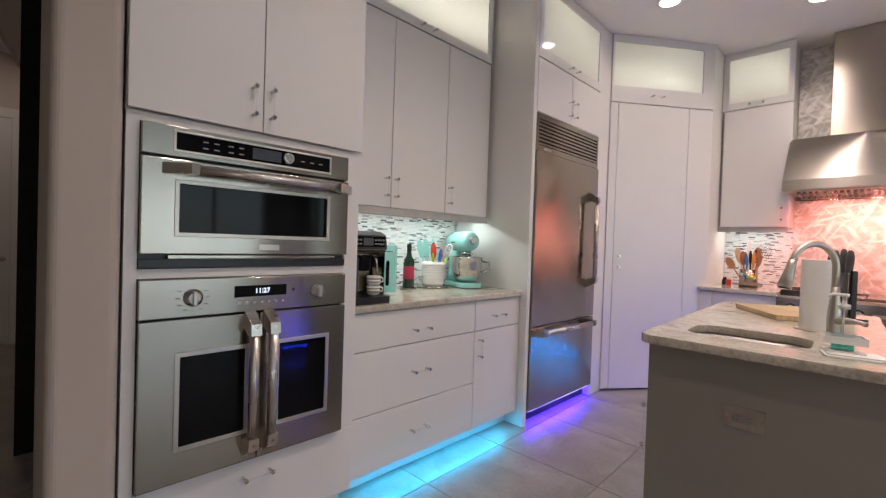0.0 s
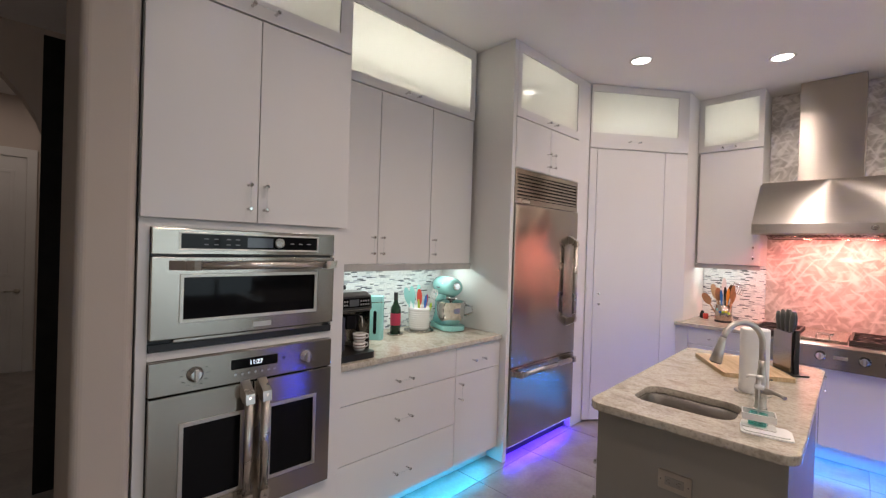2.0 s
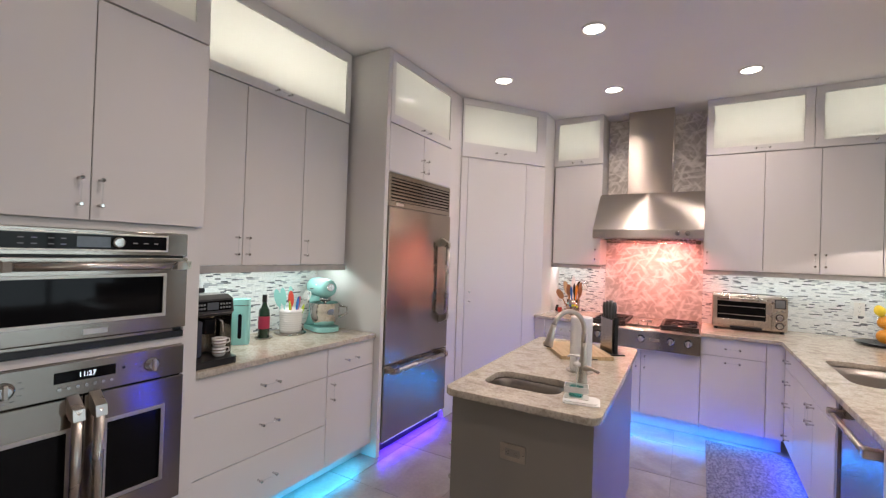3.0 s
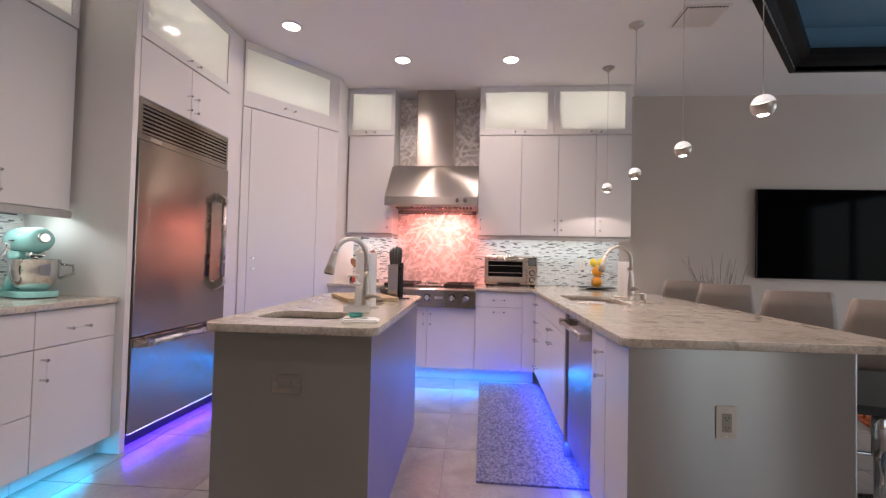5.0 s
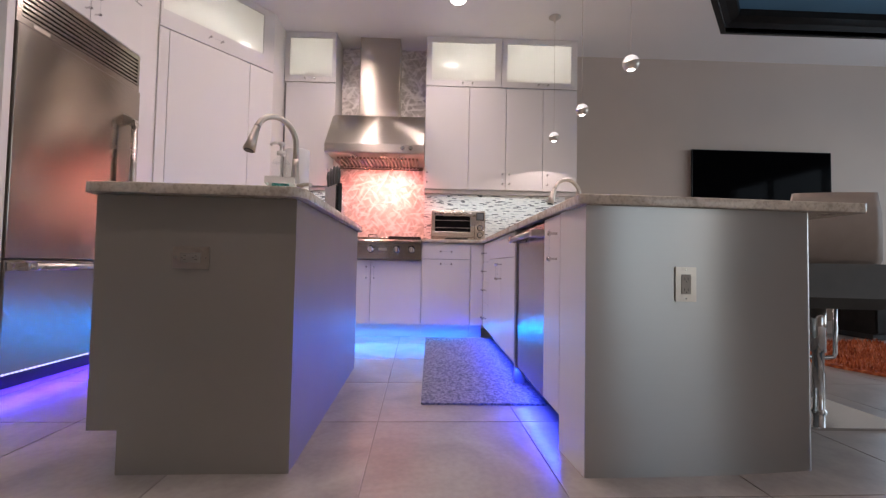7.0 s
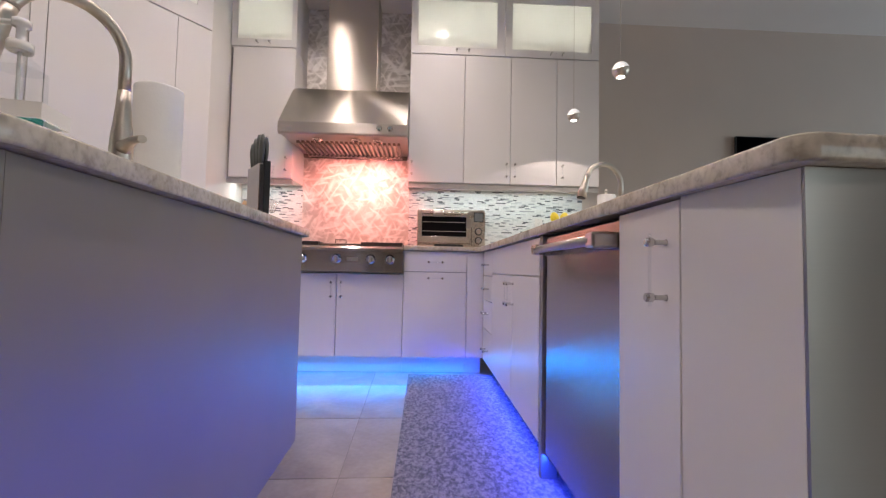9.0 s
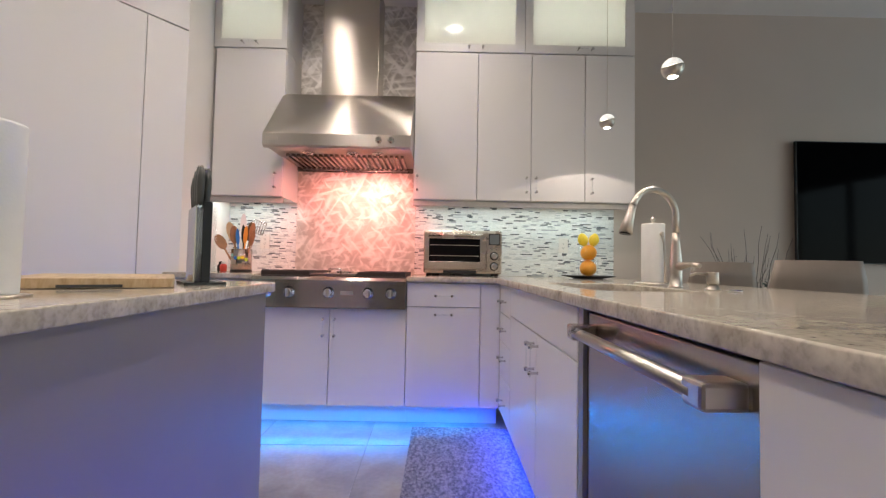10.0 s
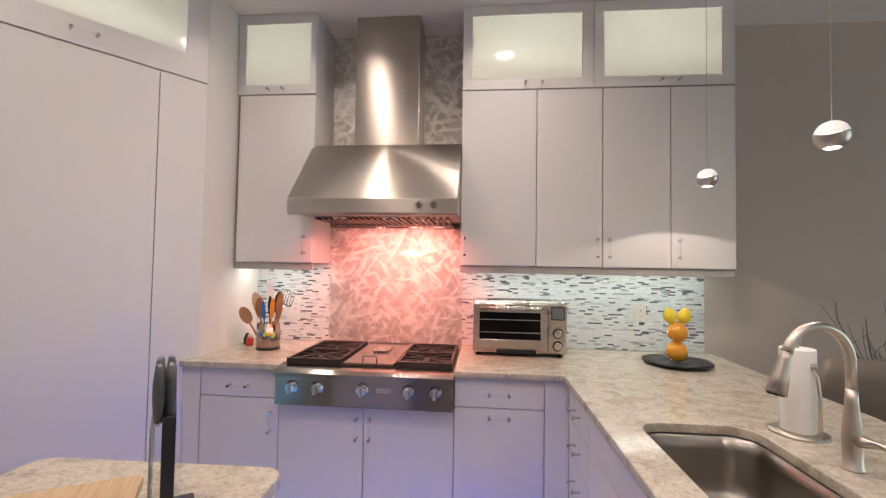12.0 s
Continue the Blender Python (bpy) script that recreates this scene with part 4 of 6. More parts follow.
part("badge", B(0.075, 0.155, -0.0475, -0.0445, 0.825, 0.85), NICKEL, ck, "small plain metal badge")
for x0, x1 in ((-0.465, -0.155), (0.155, 0.465)):
    part("burner_well", B(x0, x1, 0.06, 0.62, 0.9365, 0.940), IRON, ck, "dark burner well")
    b = bmesh.new()
    for yy in (0.06, 0.335, 0.604):
        box(b, x0, x1, yy, yy + 0.016, 0.941, 0.968)
    for xx in (x0, x1 - 0.016):
        box(b, xx, xx + 0.016, 0.076, 0.604, 0.941, 0.968)
    for cy0, cy1 in ((0.076, 0.335), (0.351, 0.604)):
        xm, ym = (x0 + x1) / 2, (cy0 + cy1) / 2
        for sx in (-1, 1):
            for sy in (-1, 1):
                tube(b, [(xm + sx * 0.135, ym + sy * 0.122, 0.958), (xm + sx * 0.02, ym + sy * 0.018, 0.962)], 0.007, 6)
            tube(b, [(xm + sx * 0.14, ym, 0.958), (xm + sx * 0.03, ym, 0.962)], 0.007, 6)
        lathe(b, [(0.045, 0.941), (0.043, 0.953), (0.03, 0.956)], 18, (xm, ym, 0))
    part("grate", b, IRON, ck, "black cast-iron grate")
b = B(-0.145, 0.145, 0.05, 0.62, 0.9365, 0.955, bev=0.004)
g = part("griddle", b, STEEL, ck, "steel griddle plate")
b = bmesh.new()
tube(b, [(-0.04, 0.10, 0.955), (-0.04, 0.10, 0.985), (0.04, 0.10, 0.985), (0.04, 0.10, 0.955)], 0.005, 8)
part("handle", b, CHROME, g)
b = prism(bmesh.new(), rounded(-0.05, 0.05, 0.34, 0.50, 0.03), "z", 0.9555, 0.965)
part("press", b, CHROME, g, "small chrome lid")

# dishwasher
dw = thing("dishwasher", bar(2.633), "stainless steel dishwasher with a bar handle", "dishwasher")
part("body", B(0.002, 0.624, 0.03, 0.60, 0.10, 0.905), BLACK, dw)
d = part("door", B(0.004, 0.6275, 0.010, 0.029, 0.115, 0.900, bev=0.003), STEEL, dw)
b = bmesh.new()
tube(b, [(0.05, -0.040, 0.853), (0.575, -0.040, 0.853)], 0.0135, 16)
for x in (0.05, 0.58):
    box(b, x - 0.024, x + 0.024, -0.052, 0.012, 0.834, 0.872, bev=0.006)
part("handle", b, HANDLE, d, "tubular steel handle")
part("side_strip", B(-0.041, -0.003, 0.002, 0.06, 0.0, 0.909), GREY, dw, "grey metal strip")

# ---- living room and floor ----
tv = thing("television", pose(4.41, YB - 0.001, 1.588), "large flat black television hung on the wall", "television")
part("bezel", frame_ring(bmesh.new(), -0.815, 0.815, -0.49, 0.49, -0.808, 0.808, -0.483, 0.483, -0.056, -0.03, 0.002), BLACK, tv)
part("screen", B(-0.809, 0.809, -0.054, -0.031, -0.484, 0.484), SCREEN, tv, "dark glossy screen, switched off")
part("back", B(-0.5, 0.5, -0.030, 0.0, -0.3, 0.3), BLACK, tv)


def bar_stool():
    s = thing("bar_stool", pose(2.57, 2.2, 0, 0, 0, 78), "taupe leather bar stool with a chrome pedestal", "stool", "stools along the breakfast bar")
    part("base_plate", prism(bmesh.new(), rounded(-0.225, 0.225, -0.225, 0.225, 0.02), "z", 0.0, 0.012), CHROME, s, "square polished base plate").rotation_euler = (0, 0, radians(-78))
    b = lathe(bmesh.new(), [(0.034, 0.012), (0.030, 0.02), (0.024, 0.03), (0.024, 0.30), (0.033, 0.305), (0.033, 0.60)], 20)
    part("pedestal", b, CHROME, s, "chrome gas-lift pedestal")
    # shell: side profile drawn across the width, back leaning towards the bar
    cen = [(-0.155, 1.075), (-0.150, 0.98), (-0.125, 0.86), (-0.095, 0.76), (-0.05, 0.70), (0.0, 0.675), (0.08, 0.668), (0.17, 0.675), (0.20, 0.668)]
    b = bmesh.new()
    rows = []
    for i, (x, z) in enumerate(cen):
        w = 0.172 + 0.019 * i if i < 4 else 0.230 - 0.004 * (i - 4)
        wing = 0.018 if i < 6 else 0.0
        rows.append([b.verts.new((x + wing * abs(u) ** 2, u * w, z + 0.012 * (abs(u) ** 3 if i > 4 else 0))) for u in (-1, -0.85, -0.5, 0, 0.5, 0.85, 1)])
    for p, q in zip(rows, rows[1:]):
        for k in range(6):
            b.faces.new((p[k], p[k + 1], q[k + 1], q[k])).smooth = True
    bmesh.ops.recalc_face_normals(b, faces=b.faces)
    bmesh.ops.solidify(b, geom=list(b.faces), thickness=0.032)
    part("seat_shell", b, TAUPE, s)
    # underside of the taupe shell; its shade is put in as dark grey
    b = bmesh.new()
    prism(b, [(-0.125, 0.74), (-0.145, 0.58), (-0.10, 0.525), (0.19, 0.515), (0.205, 0.645), (0.0, 0.652), (-0.07, 0.69)], "y", -0.212, 0.212)
    part("seat_underside", b, DARKGREY, s, "seat underside, coloured dark for its shade")
    b = bmesh.new()
    tube(b, [(0.20, -0.20, 0.55), (0.20, -0.20, 0.27), (0.205, -0.195, 0.247), (0.21, -0.165, 0.24), (0.21, 0.165, 0.24), (0.205, 0.195, 0.247), (0.20, 0.20, 0.27), (0.20, 0.20, 0.55)], 0.011, 10)
    part("footrest", b, CHROME, s, "bent chrome footrest")
    return s


st = bar_stool()
for y, turn in ((2.84, 80), (3.62, 75), (4.32, 79)):
    copy_thing(st, pose(2.57, y, 0, 0, 0, turn))

rug = solo("runner_rug", prism(bmesh.new(), rounded(0.60, 1.235, 2.27, 4.20, 0.01), "z", 0.001, 0.012), RUG, "grey woven runner rug on the kitchen floor", "rug")
b = bmesh.new()
random.seed(4)
pts = [(4.75 + 1.15 * (1 + 0.03 * math.sin(3 * a)) * math.cos(a), 3.3 + 0.95 * math.sin(a)) for a in [2 * math.pi * k / 60 for k in range(60)]]
prism(b, pts, "z", 0.001, 0.02)
for k in range(5000):
    r, a = math.sqrt(random.random()), random.random() * 2 * math.pi
    x, y = 4.75 + 1.15 * r * math.cos(a), 3.3 + 0.95 * r * math.sin(a)
    d, h, t = random.random() * 6.28, 0.03 + 0.025 * random.random(), 0.018
    ux, uy = math.cos(d), math.sin(d)
    v = [b.verts.new(q) for q in ((x - uy * 0.008, y + ux * 0.008, 0.018), (x + uy * 0.008, y - ux * 0.008, 0.018), (x + ux * t, y + uy * t, 0.018 + h))]
    b.faces.new(v)
solo("shag_rug", b, SHAG, "round orange shag rug on the tiled floor", "rug")

# downlights
for i, (cx, cy) in enumerate(CANS_AND_FILLS[:4]):
    dl = thing("downlight", pose(cx, cy, CEIL), "round white recessed ceiling downlight, switched on", "lamp", "downlights over the kitchen")
    part("trim", lathe(bmesh.new(), [(0.088, 0.0), (0.088, -0.004), (0.074, -0.010), (0.070, -0.006), (0.070, 0.0)], 32), TRIM, dl)
    part("lens", lathe(bmesh.new(), [(0.069, -0.0005), (0.069, -0.003), (0.01, -0.004)], 32), BULB, dl, "glowing lens")

# ---- hall ----
hall_door = thing("door_1", pose(-6.499, -0.68, 0, 0, 0, 90), "closed white two-panel door at the end of the hall", "door", kind="structure")
part("frame", frame_ring(bmesh.new(), -0.52, 0.52, -0.01, 2.55, -0.43, 0.43, 0.0, 2.45, -0.03, -0.002, 0.004), TRIM, hall_door)
leaf = part("leaf", B(-0.428, 0.428, -0.016, -0.002, 0.006, 2.448), TRIM, hall_door)
for z0, z1 in ((0.18, 0.95), (1.10, 2.30)):
    part("panel", frame_ring(bmesh.new(), -0.33, 0.33, z0, z1, -0.295, 0.295, z0 + 0.035, z1 - 0.035, -0.024, -0.0165, 0.003), TRIM, leaf)
b = lathe(bmesh.new(), [(0.028, 0.0), (0.026, -0.008), (0.010, -0.010), (0.010, -0.04)], 16, (0.375, -0.016, 0.93), "y")
tube(b, [(0.375, -0.052, 0.93), (0.27, -0.055, 0.93)], 0.008, 8)
part("door_handle", b, NICKEL, leaf, "nickel lever handle")
bl = thing("door_2", pose(-3.2, -0.135, 0), "tall narrow black door leaf standing open", "door", kind="structure")
part("leaf", B(-0.012, 0.012, -0.06, 0.06, 0.0, 2.79, bev=0.002), DARKWOOD, bl)
part("latch", B(0.012, 0.03, 0.045, 0.075, 0.92, 1.02, bev=0.004), TRIM, bl, "small white latch")
hl = thing("downlight", pose(-5.6, -0.5, CEIL), "round recessed hall downlight, switched on", "lamp", "downlights over the kitchen")
part("trim", lathe(bmesh.new(), [(0.10, 0.0), (0.10, -0.004), (0.082, -0.010), (0.078, 0.0)], 28), TRIM, hl)
part("lens", lathe(bmesh.new(), [(0.077, -0.0005), (0.077, -0.003), (0.01, -0.004)], 28), BULB, hl, "glowing lens")
data = bpy.data.lights.new("hall_bulb", "AREA")
data.shape, data.size, data.energy, data.color = "DISK", 0.13, CAN_W * 0.4, WARM
new("hall_bulb", data).matrix_world = pose(-5.6, -0.5, CEIL - 0.012)

# ---- pendants, vent ----


def pendant_mats():
    m, t, b = nodes("crackled_white_glass")
    v = tex(t, "ShaderNodeTexVoronoi", 90)
    c = ramp(t, v.outputs["Distance"], [(0.05, (0.5, 0.45, 0.42)), (0.4, (1.0, 0.95, 0.92))]).outputs[0]
    t.links.new(c, b.inputs["Base Color"])
    t.links.new(c, b.inputs["Emission Color"])
    b.inputs["Emission Strength"].default_value = 0.6
    b.inputs["Roughness"].default_value = 0.15
    bump(t, b, v.outputs["Distance"], 0.4, 0.003)
    return m


CRACKLE = pendant_mats()


def pendant(y, zc):
    p = thing("pendant_lamp", pose(1.8, y, 0), "small round pendant lamp of crackled glass and nickel", "lamp", "pendant lamps over the breakfast bar")
    R = 0.047
    part("canopy", lathe(bmesh.new(), [(0.058, CEIL - 0.001), (0.057, CEIL - 0.008), (0.03, CEIL - 0.022), (0.008, CEIL - 0.045), (0.004, CEIL - 0.06)], 24), NICKEL, p)
    part("cord", tube(bmesh.new(), [(0, 0, CEIL - 0.05), (0, 0, zc + R)], 0.0018, 6), NICKEL, p)
    prof = [(R * math.sin(radians(a)), zc + R * math.cos(radians(a))) for a in range(0, 96, 8)]
    part("glass_shade", lathe(bmesh.new(), prof, 28), CRACKLE, p, "crackled white glass cap")
    b, seg = bmesh.new(), 28
    rings = []
    for a in (0, 12, 24, 36, 48):
        ring = []
        for k in range(seg):
            ph = 2 * math.pi * k / seg
            th = radians(88 + 10 * math.sin(2 * ph) * (1 - a / 48) + a * 1.25)
            r = (R + 0.0015) * math.sin(th)
            ring.append(b.verts.new((r * math.cos(ph), r * math.sin(ph), zc + (R + 0.0015) * math.cos(th))))
        rings.append(ring)
    for u, v in zip(rings, rings[1:]):
        for k in range(seg):
            b.faces.new((u[k], u[(k + 1) % seg], v[(k + 1) % seg], v[k])).smooth = True
    part("metal_cup", b, NICKEL, p, "nickel lower cup with a wavy rim")
    part("bulb", lathe(bmesh.new(), [(0.022, zc - 0.040), (0.0205, zc - 0.042), (0.002, zc - 0.043)], 20), BULB, p, "glowing lamp opening")
    return p


for y, zc in ((4.17, 1.955), (3.40, 1.938), (2.575, 1.918), (1.83, 1.912)):
    pendant(y, zc)
    data = bpy.data.lights.new("pendant_bulb", "SPOT")
    data.energy, data.color, data.spot_size, data.spot_blend, data.shadow_soft_size = PEND_W, WARM, radians(133), 0.08, 0.012
    new("pendant_bulb", data).matrix_world = pose(1.8, y, zc - 0.052)

vt = thing("ceiling_vent", pose(2.23, 3.30, CEIL), "white louvred air vent in the ceiling", "vent")
part("frame", prism(bmesh.new(), rounded(-0.165, 0.165, -0.155, 0.155, 0.005, 2), "z", -0.006, -0.001), TRIM, vt)
part("backing", B(-0.145, 0.145, -0.135, 0.135, -0.0075, -0.0062), DARKGREY, vt)
for k in range(11):
    x = -0.138 + k * 0.0262
    part("slat", prism(bmesh.new(), [(x, -0.008), (x + 0.003, -0.008), (x + 0.017, -0.022), (x + 0.014, -0.022)], "y", -0.134, 0.134), TRIM, vt)


# ---- outlets ----
def outlet(m, label, plate, h_dark=False, w=0.072, h=0.118):
    o = thing("outlet", m, label, "outlet")
    part("plate", prism(bmesh.new(), rounded(-w / 2, w / 2, -h / 2, h / 2, 0.004, 3), "z", 0.0005, 0.005), plate, o)
    part("socket_face", prism(bmesh.new(), rounded(-0.0165, 0.0165, -0.034, 0.034, 0.003, 3), "z", 0.0052, 0.007), GREY if h_dark else TRIM, o)
    for s in (-1, 1):
        for dx in (-0.006, 0.006):
            part("slot", B(dx - 0.001, dx + 0.001, s * 0.018 - 0.004, s * 0.018 + 0.004, 0.0071, 0.0074), BLACK, o)
        part("slot", lathe(bmesh.new(), [(0.0022, 0.0071), (0.002, 0.0074)], 8, (0, s * 0.018 - 0.009, 0)), BLACK, o)
        part("screw", lathe(bmesh.new(), [(0.003, 0.0051), (0.0025, 0.0062)], 8, (0, s * 0.049, 0)), CHROME, o)
    return o


outlet(pose(-0.158, 1.549, 0.706, 90, 90, 0), "steel-plated double outlet on the island end panel", NICKEL, True)
outlet(pose(1.508, 1.5525, 0.648, 90, 0, 0), "steel-plated double outlet on the breakfast bar cladding", NICKEL, True)
outlet(pose(1.74, YB - 0.013, 1.20, 90, 0, 0), "white double outlet on the mosaic wall", TRIM)
outlet(pose(-0.65, YB - 0.013, 1.19, 90, 0, 0), "white double outlet on the mosaic wall", TRIM)

# ---- small materials ----
TEAL = paint("mint_enamel", (0.32, 0.66, 0.62), 0.25, 0.04, 4, 0.02)
CERAMIC = paint("white_ceramic", (0.82, 0.80, 0.77), 0.25, 0.03, 6, 0.05)
PAPER = paint("white_paper", (0.84, 0.83, 0.81), 0.9, 0.02, 20, 0.4)
MAPLE = paint("pale_maple", (0.58, 0.42, 0.24), 0.45, 0.12, 9, 0.1)


def grain_mat():
    m, t, b = nodes("maple_board")
    g = tex(t, "ShaderNodeTexNoise", 3.0, 6, (2, 34, 8), 0.4)
    k = tex(t, "ShaderNodeTexNoise", 5.0, 3)
    c = ramp(t, g.outputs[0], [(0.30, (0.46, 0.31, 0.16)), (0.48, (0.58, 0.42, 0.24)), (0.70, (0.66, 0.50, 0.31))]).outputs[0]
    v = ramp(t, k.outputs[0], [(0.3, (0.85, 0.85, 0.85)), (0.7, (1, 1, 1))]).outputs[0]
    t.links.new(mixc(t, 1.0, c, v, "MULTIPLY"), b.inputs["Base Color"])
    b.inputs["Roughness"].default_value = 0.5
    bump(t, b, g.outputs[0], 0.12, 0.001)
    return m


BOARD = grain_mat()
WOODEN = paint("brown_wood", (0.33, 0.16, 0.07), 0.5, 0.2, 20, 0.1)
ORANGE = paint("orange_peel", (0.85, 0.36, 0.02), 0.4, 0.06, 30, 0.4, fine=300)
LEMON = paint("lemon_peel", (0.86, 0.68, 0.05), 0.4, 0.06, 30, 0.4, fine=300)
REDP = paint("red_silicone", (0.62, 0.06, 0.04), 0.45, 0.05, 10, 0.02)
BLUEK = paint("blue_plastic", (0.02, 0.14, 0.45), 0.4, 0.05, 10, 0.02)
PINK = paint("crimson_print", (0.45, 0.03, 0.08), 0.4, 0.05, 10, 0.02)
LIME = paint("lime_plastic", (0.45, 0.62, 0.05), 0.4, 0.05, 10, 0.02)
AMBER = paint("orange_handle", (0.75, 0.30, 0.03), 0.4, 0.05, 10, 0.02)
WINEG = paint("dark_green_bottle", (0.012, 0.03, 0.015), 0.06, 0.1, 5, 0)
TEALLIQ = glassy("teal_soap", (0.10, 0.65, 0.58), 0.05, 0.7)
GREENL = paint("dark_leaf", (0.02, 0.05, 0.03), 0.5, 0.2, 12, 0.1)
KNIFEGREY = paint("slate_knife_handle", (0.075, 0.08, 0.078), 0.45, 0.1, 20, 0.05)
TWIG = paint("grey_twig", (0.12, 0.10, 0.09), 0.8, 0.2, 30, 0.3)


def arc_faucet(m, label, roll=True):
    """A high-arc mixer tap: base, lever, neck and pull-down spray head; the spout points along -x."""
    f = thing("faucet", m, label, "faucet")
    b = lathe(bmesh.new(), [(0.027, 0.0), (0.027, 0.005), (0.0235, 0.008), (0.0235, 0.055), (0.0245, 0.085), (0.023, 0.115), (0.019, 0.15), (0.0155, 0.19), (0.0138, 0.225)], 28)
    part("base", b, NICKEL, f)
    pts = [(0, 0, 0.22), (0, 0, 0.285)]
    pts += [(-0.104 + 0.104 * math.cos(radians(a)), 0, 0.295 + 0.106 * math.sin(radians(a))) for a in range(6, 161, 7)]
    part("neck", tube(bmesh.new(), pts, 0.0132, 18), NICKEL, f)
    part("joint_ring", tube(bmesh.new(), [(-0.2005, 0, 0.336), (-0.2025, 0, 0.330)], 0.0146, 18), BASIN, f)
    b = tube(bmesh.new(), [(-0.2015, 0, 0.333), (-0.209, 0, 0.312), (-0.224, 0, 0.262), (-0.238, 0, 0.216)], [0.0142, 0.0155, 0.021, 0.0265], 22)
    part("spray_head", b, NICKEL, f)
    part("nozzle", tube(bmesh.new(), [(-0.238, 0, 0.217), (-0.239, 0, 0.2125)], 0.0215, 18), BLACK, f)
    b = tube(bmesh.new(), [(0, -0.012, 0.085), (0.0, -0.035, 0.088), (0.0, -0.07, 0.094), (0.0, -0.105, 0.092), (0.0, -0.125, 0.088)], [0.019, 0.015, 0.0095, 0.0085, 0.009], 14)
    part("lever", b, NICKEL, f)
    return f


arc_faucet(pose(0.034, 1.985, TOP, 0, 0, 52) @ Matrix.Scale(0.9, 4), "brushed nickel high-arc faucet beside the island sink")
arc_faucet(pose(1.735, 3.26, TOP, 0, 0, 12), "brushed nickel high-arc faucet beside the bar sink")

# paper towels
pt = thing("paper_towel", pose(-0.03, 2.21, TOP), "white paper towel roll on the island", "paper towel")
part("roll", lathe(bmesh.new(), [(0.02, 0.005), (0.057, 0.005), (0.058, 0.01), (0.058, 0.295), (0.057, 0.30), (0.02, 0.30)], 36), PAPER, pt)
part("base", lathe(bmesh.new(), [(0.075, 0.0), (0.075, 0.003), (0.06, 0.005)], 30), NICKEL, pt)
pt = thing("paper_towel", pose(1.772, 3.525, TOP), "white paper towel roll on a nickel stand", "paper towel")
part("roll", lathe(bmesh.new(), [(0.02, 0.012), (0.05, 0.012), (0.052, 0.016), (0.052, 0.285), (0.05, 0.29), (0.02, 0.29)], 36), PAPER, pt)
part("base", lathe(bmesh.new(), [(0.085, 0.0), (0.085, 0.006), (0.078, 0.011), (0.01, 0.012)], 36), NICKEL, pt)
part("rod", tube(bmesh.new(), [(0, 0, 0.01), (0, 0, 0.305)], 0.006, 10), NICKEL, pt)
part("finial", lathe(bmesh.new(), [(0.002, 0.325), (0.010, 0.318), (0.010, 0.308), (0.004, 0.303)], 14), NICKEL, pt)
part("tension_arm", tube(bmesh.new(), [(0.02, -0.072, 0.01), (0.02, -0.072, 0.13), (0.018, -0.064, 0.20), (0.014, -0.058, 0.235)], 0.0055, 10), NICKEL, pt)
part("arm_ball", lathe(bmesh.new(), [(0.001, 0.250), (0.008, 0.246), (0.0105, 0.238), (0.008, 0.230), (0.001, 0.227)], 14, (0.013, -0.057, 0)), NICKEL, pt)

sp = thing("soap_pump", pose(1.745, 3.035, TOP), "short nickel soap pump set in the worktop", "soap pump")
part("collar", lathe(bmesh.new(), [(0.027, 0.0), (0.027, 0.004), (0.018, 0.010), (0.014, 0.022)], 22), NICKEL, sp)
part("cap", lathe(bmesh.new(), [(0.018, 0.022), (0.020, 0.026), (0.020, 0.062), (0.018, 0.066)], 22), NICKEL, sp)
part("spout", tube(bmesh.new(), [(-0.015, 0, 0.057), (-0.06, 0, 0.06), (-0.085, 0, 0.052)], 0.0055, 10), NICKEL, sp)
b = bmesh.new()
tube(b, [(0.021 * math.cos(radians(a)), 0.021 * math.sin(radians(a)), 0.004) for a in range(0, 361, 20)], 0.0035, 8)
solo("air_switch", b, CHROME, "flat chrome ring set in the worktop", "ring", m=pose(1.742, 2.915, TOP))

# island soap set
tr = thing("folded_cloth", pose(0.095, 1.69, TOP, 0, 0, 12), "folded white cloth lying beside the island sink", "cloth")
part("lower_fold", prism(bmesh.new(), rounded(-0.075, 0.08, -0.06, 0.055, 0.018), "z", 0.0005, 0.005), PAPER, tr)
part("upper_fold", prism(bmesh.new(), rounded(-0.068, 0.07, -0.05, 0.05, 0.016), "z", 0.0052, 0.010), PAPER, tr)
sd = thing("soap_dish", pose(0.072, 1.705, TOP + 0.0102, 0, 0, 12), "small frosted white dish under the soap bottle", "dish")
b = prism(bmesh.new(), rounded(-0.052, 0.052, -0.036, 0.036, 0.012), "z", 0.0, 0.004)
part("tray", b, CERAMIC, sd)
part("rim", frame_ring(bmesh.new(), -0.052, 0.052, -0.036, 0.036, -0.048, 0.048, -0.032, 0.032, 0.0, 0.024), CERAMIC, sd).matrix_parent_inverse = pose(0, 0, 0.028, 90)
sb = thing("soap_bottle", pose(0.070, 1.707, TOP + 0.0144), "clear pump bottle a third full of teal soap", "bottle")
part("bottle", prism(bmesh.new(), rounded(-0.031, 0.031, -0.026, 0.026, 0.014), "z", 0.0, 0.105), ACRYLIC, sb, "clear bottle")
part("shoulder", lathe(bmesh.new(), [(0.030, 0.1052), (0.026, 0.116), (0.014, 0.126), (0.013, 0.134)], 22), ACRYLIC, sb)
part("liquid", prism(bmesh.new(), rounded(-0.028, 0.028, -0.023, 0.023, 0.012), "z", 0.003, 0.042), TEALLIQ, sb, "teal soap")
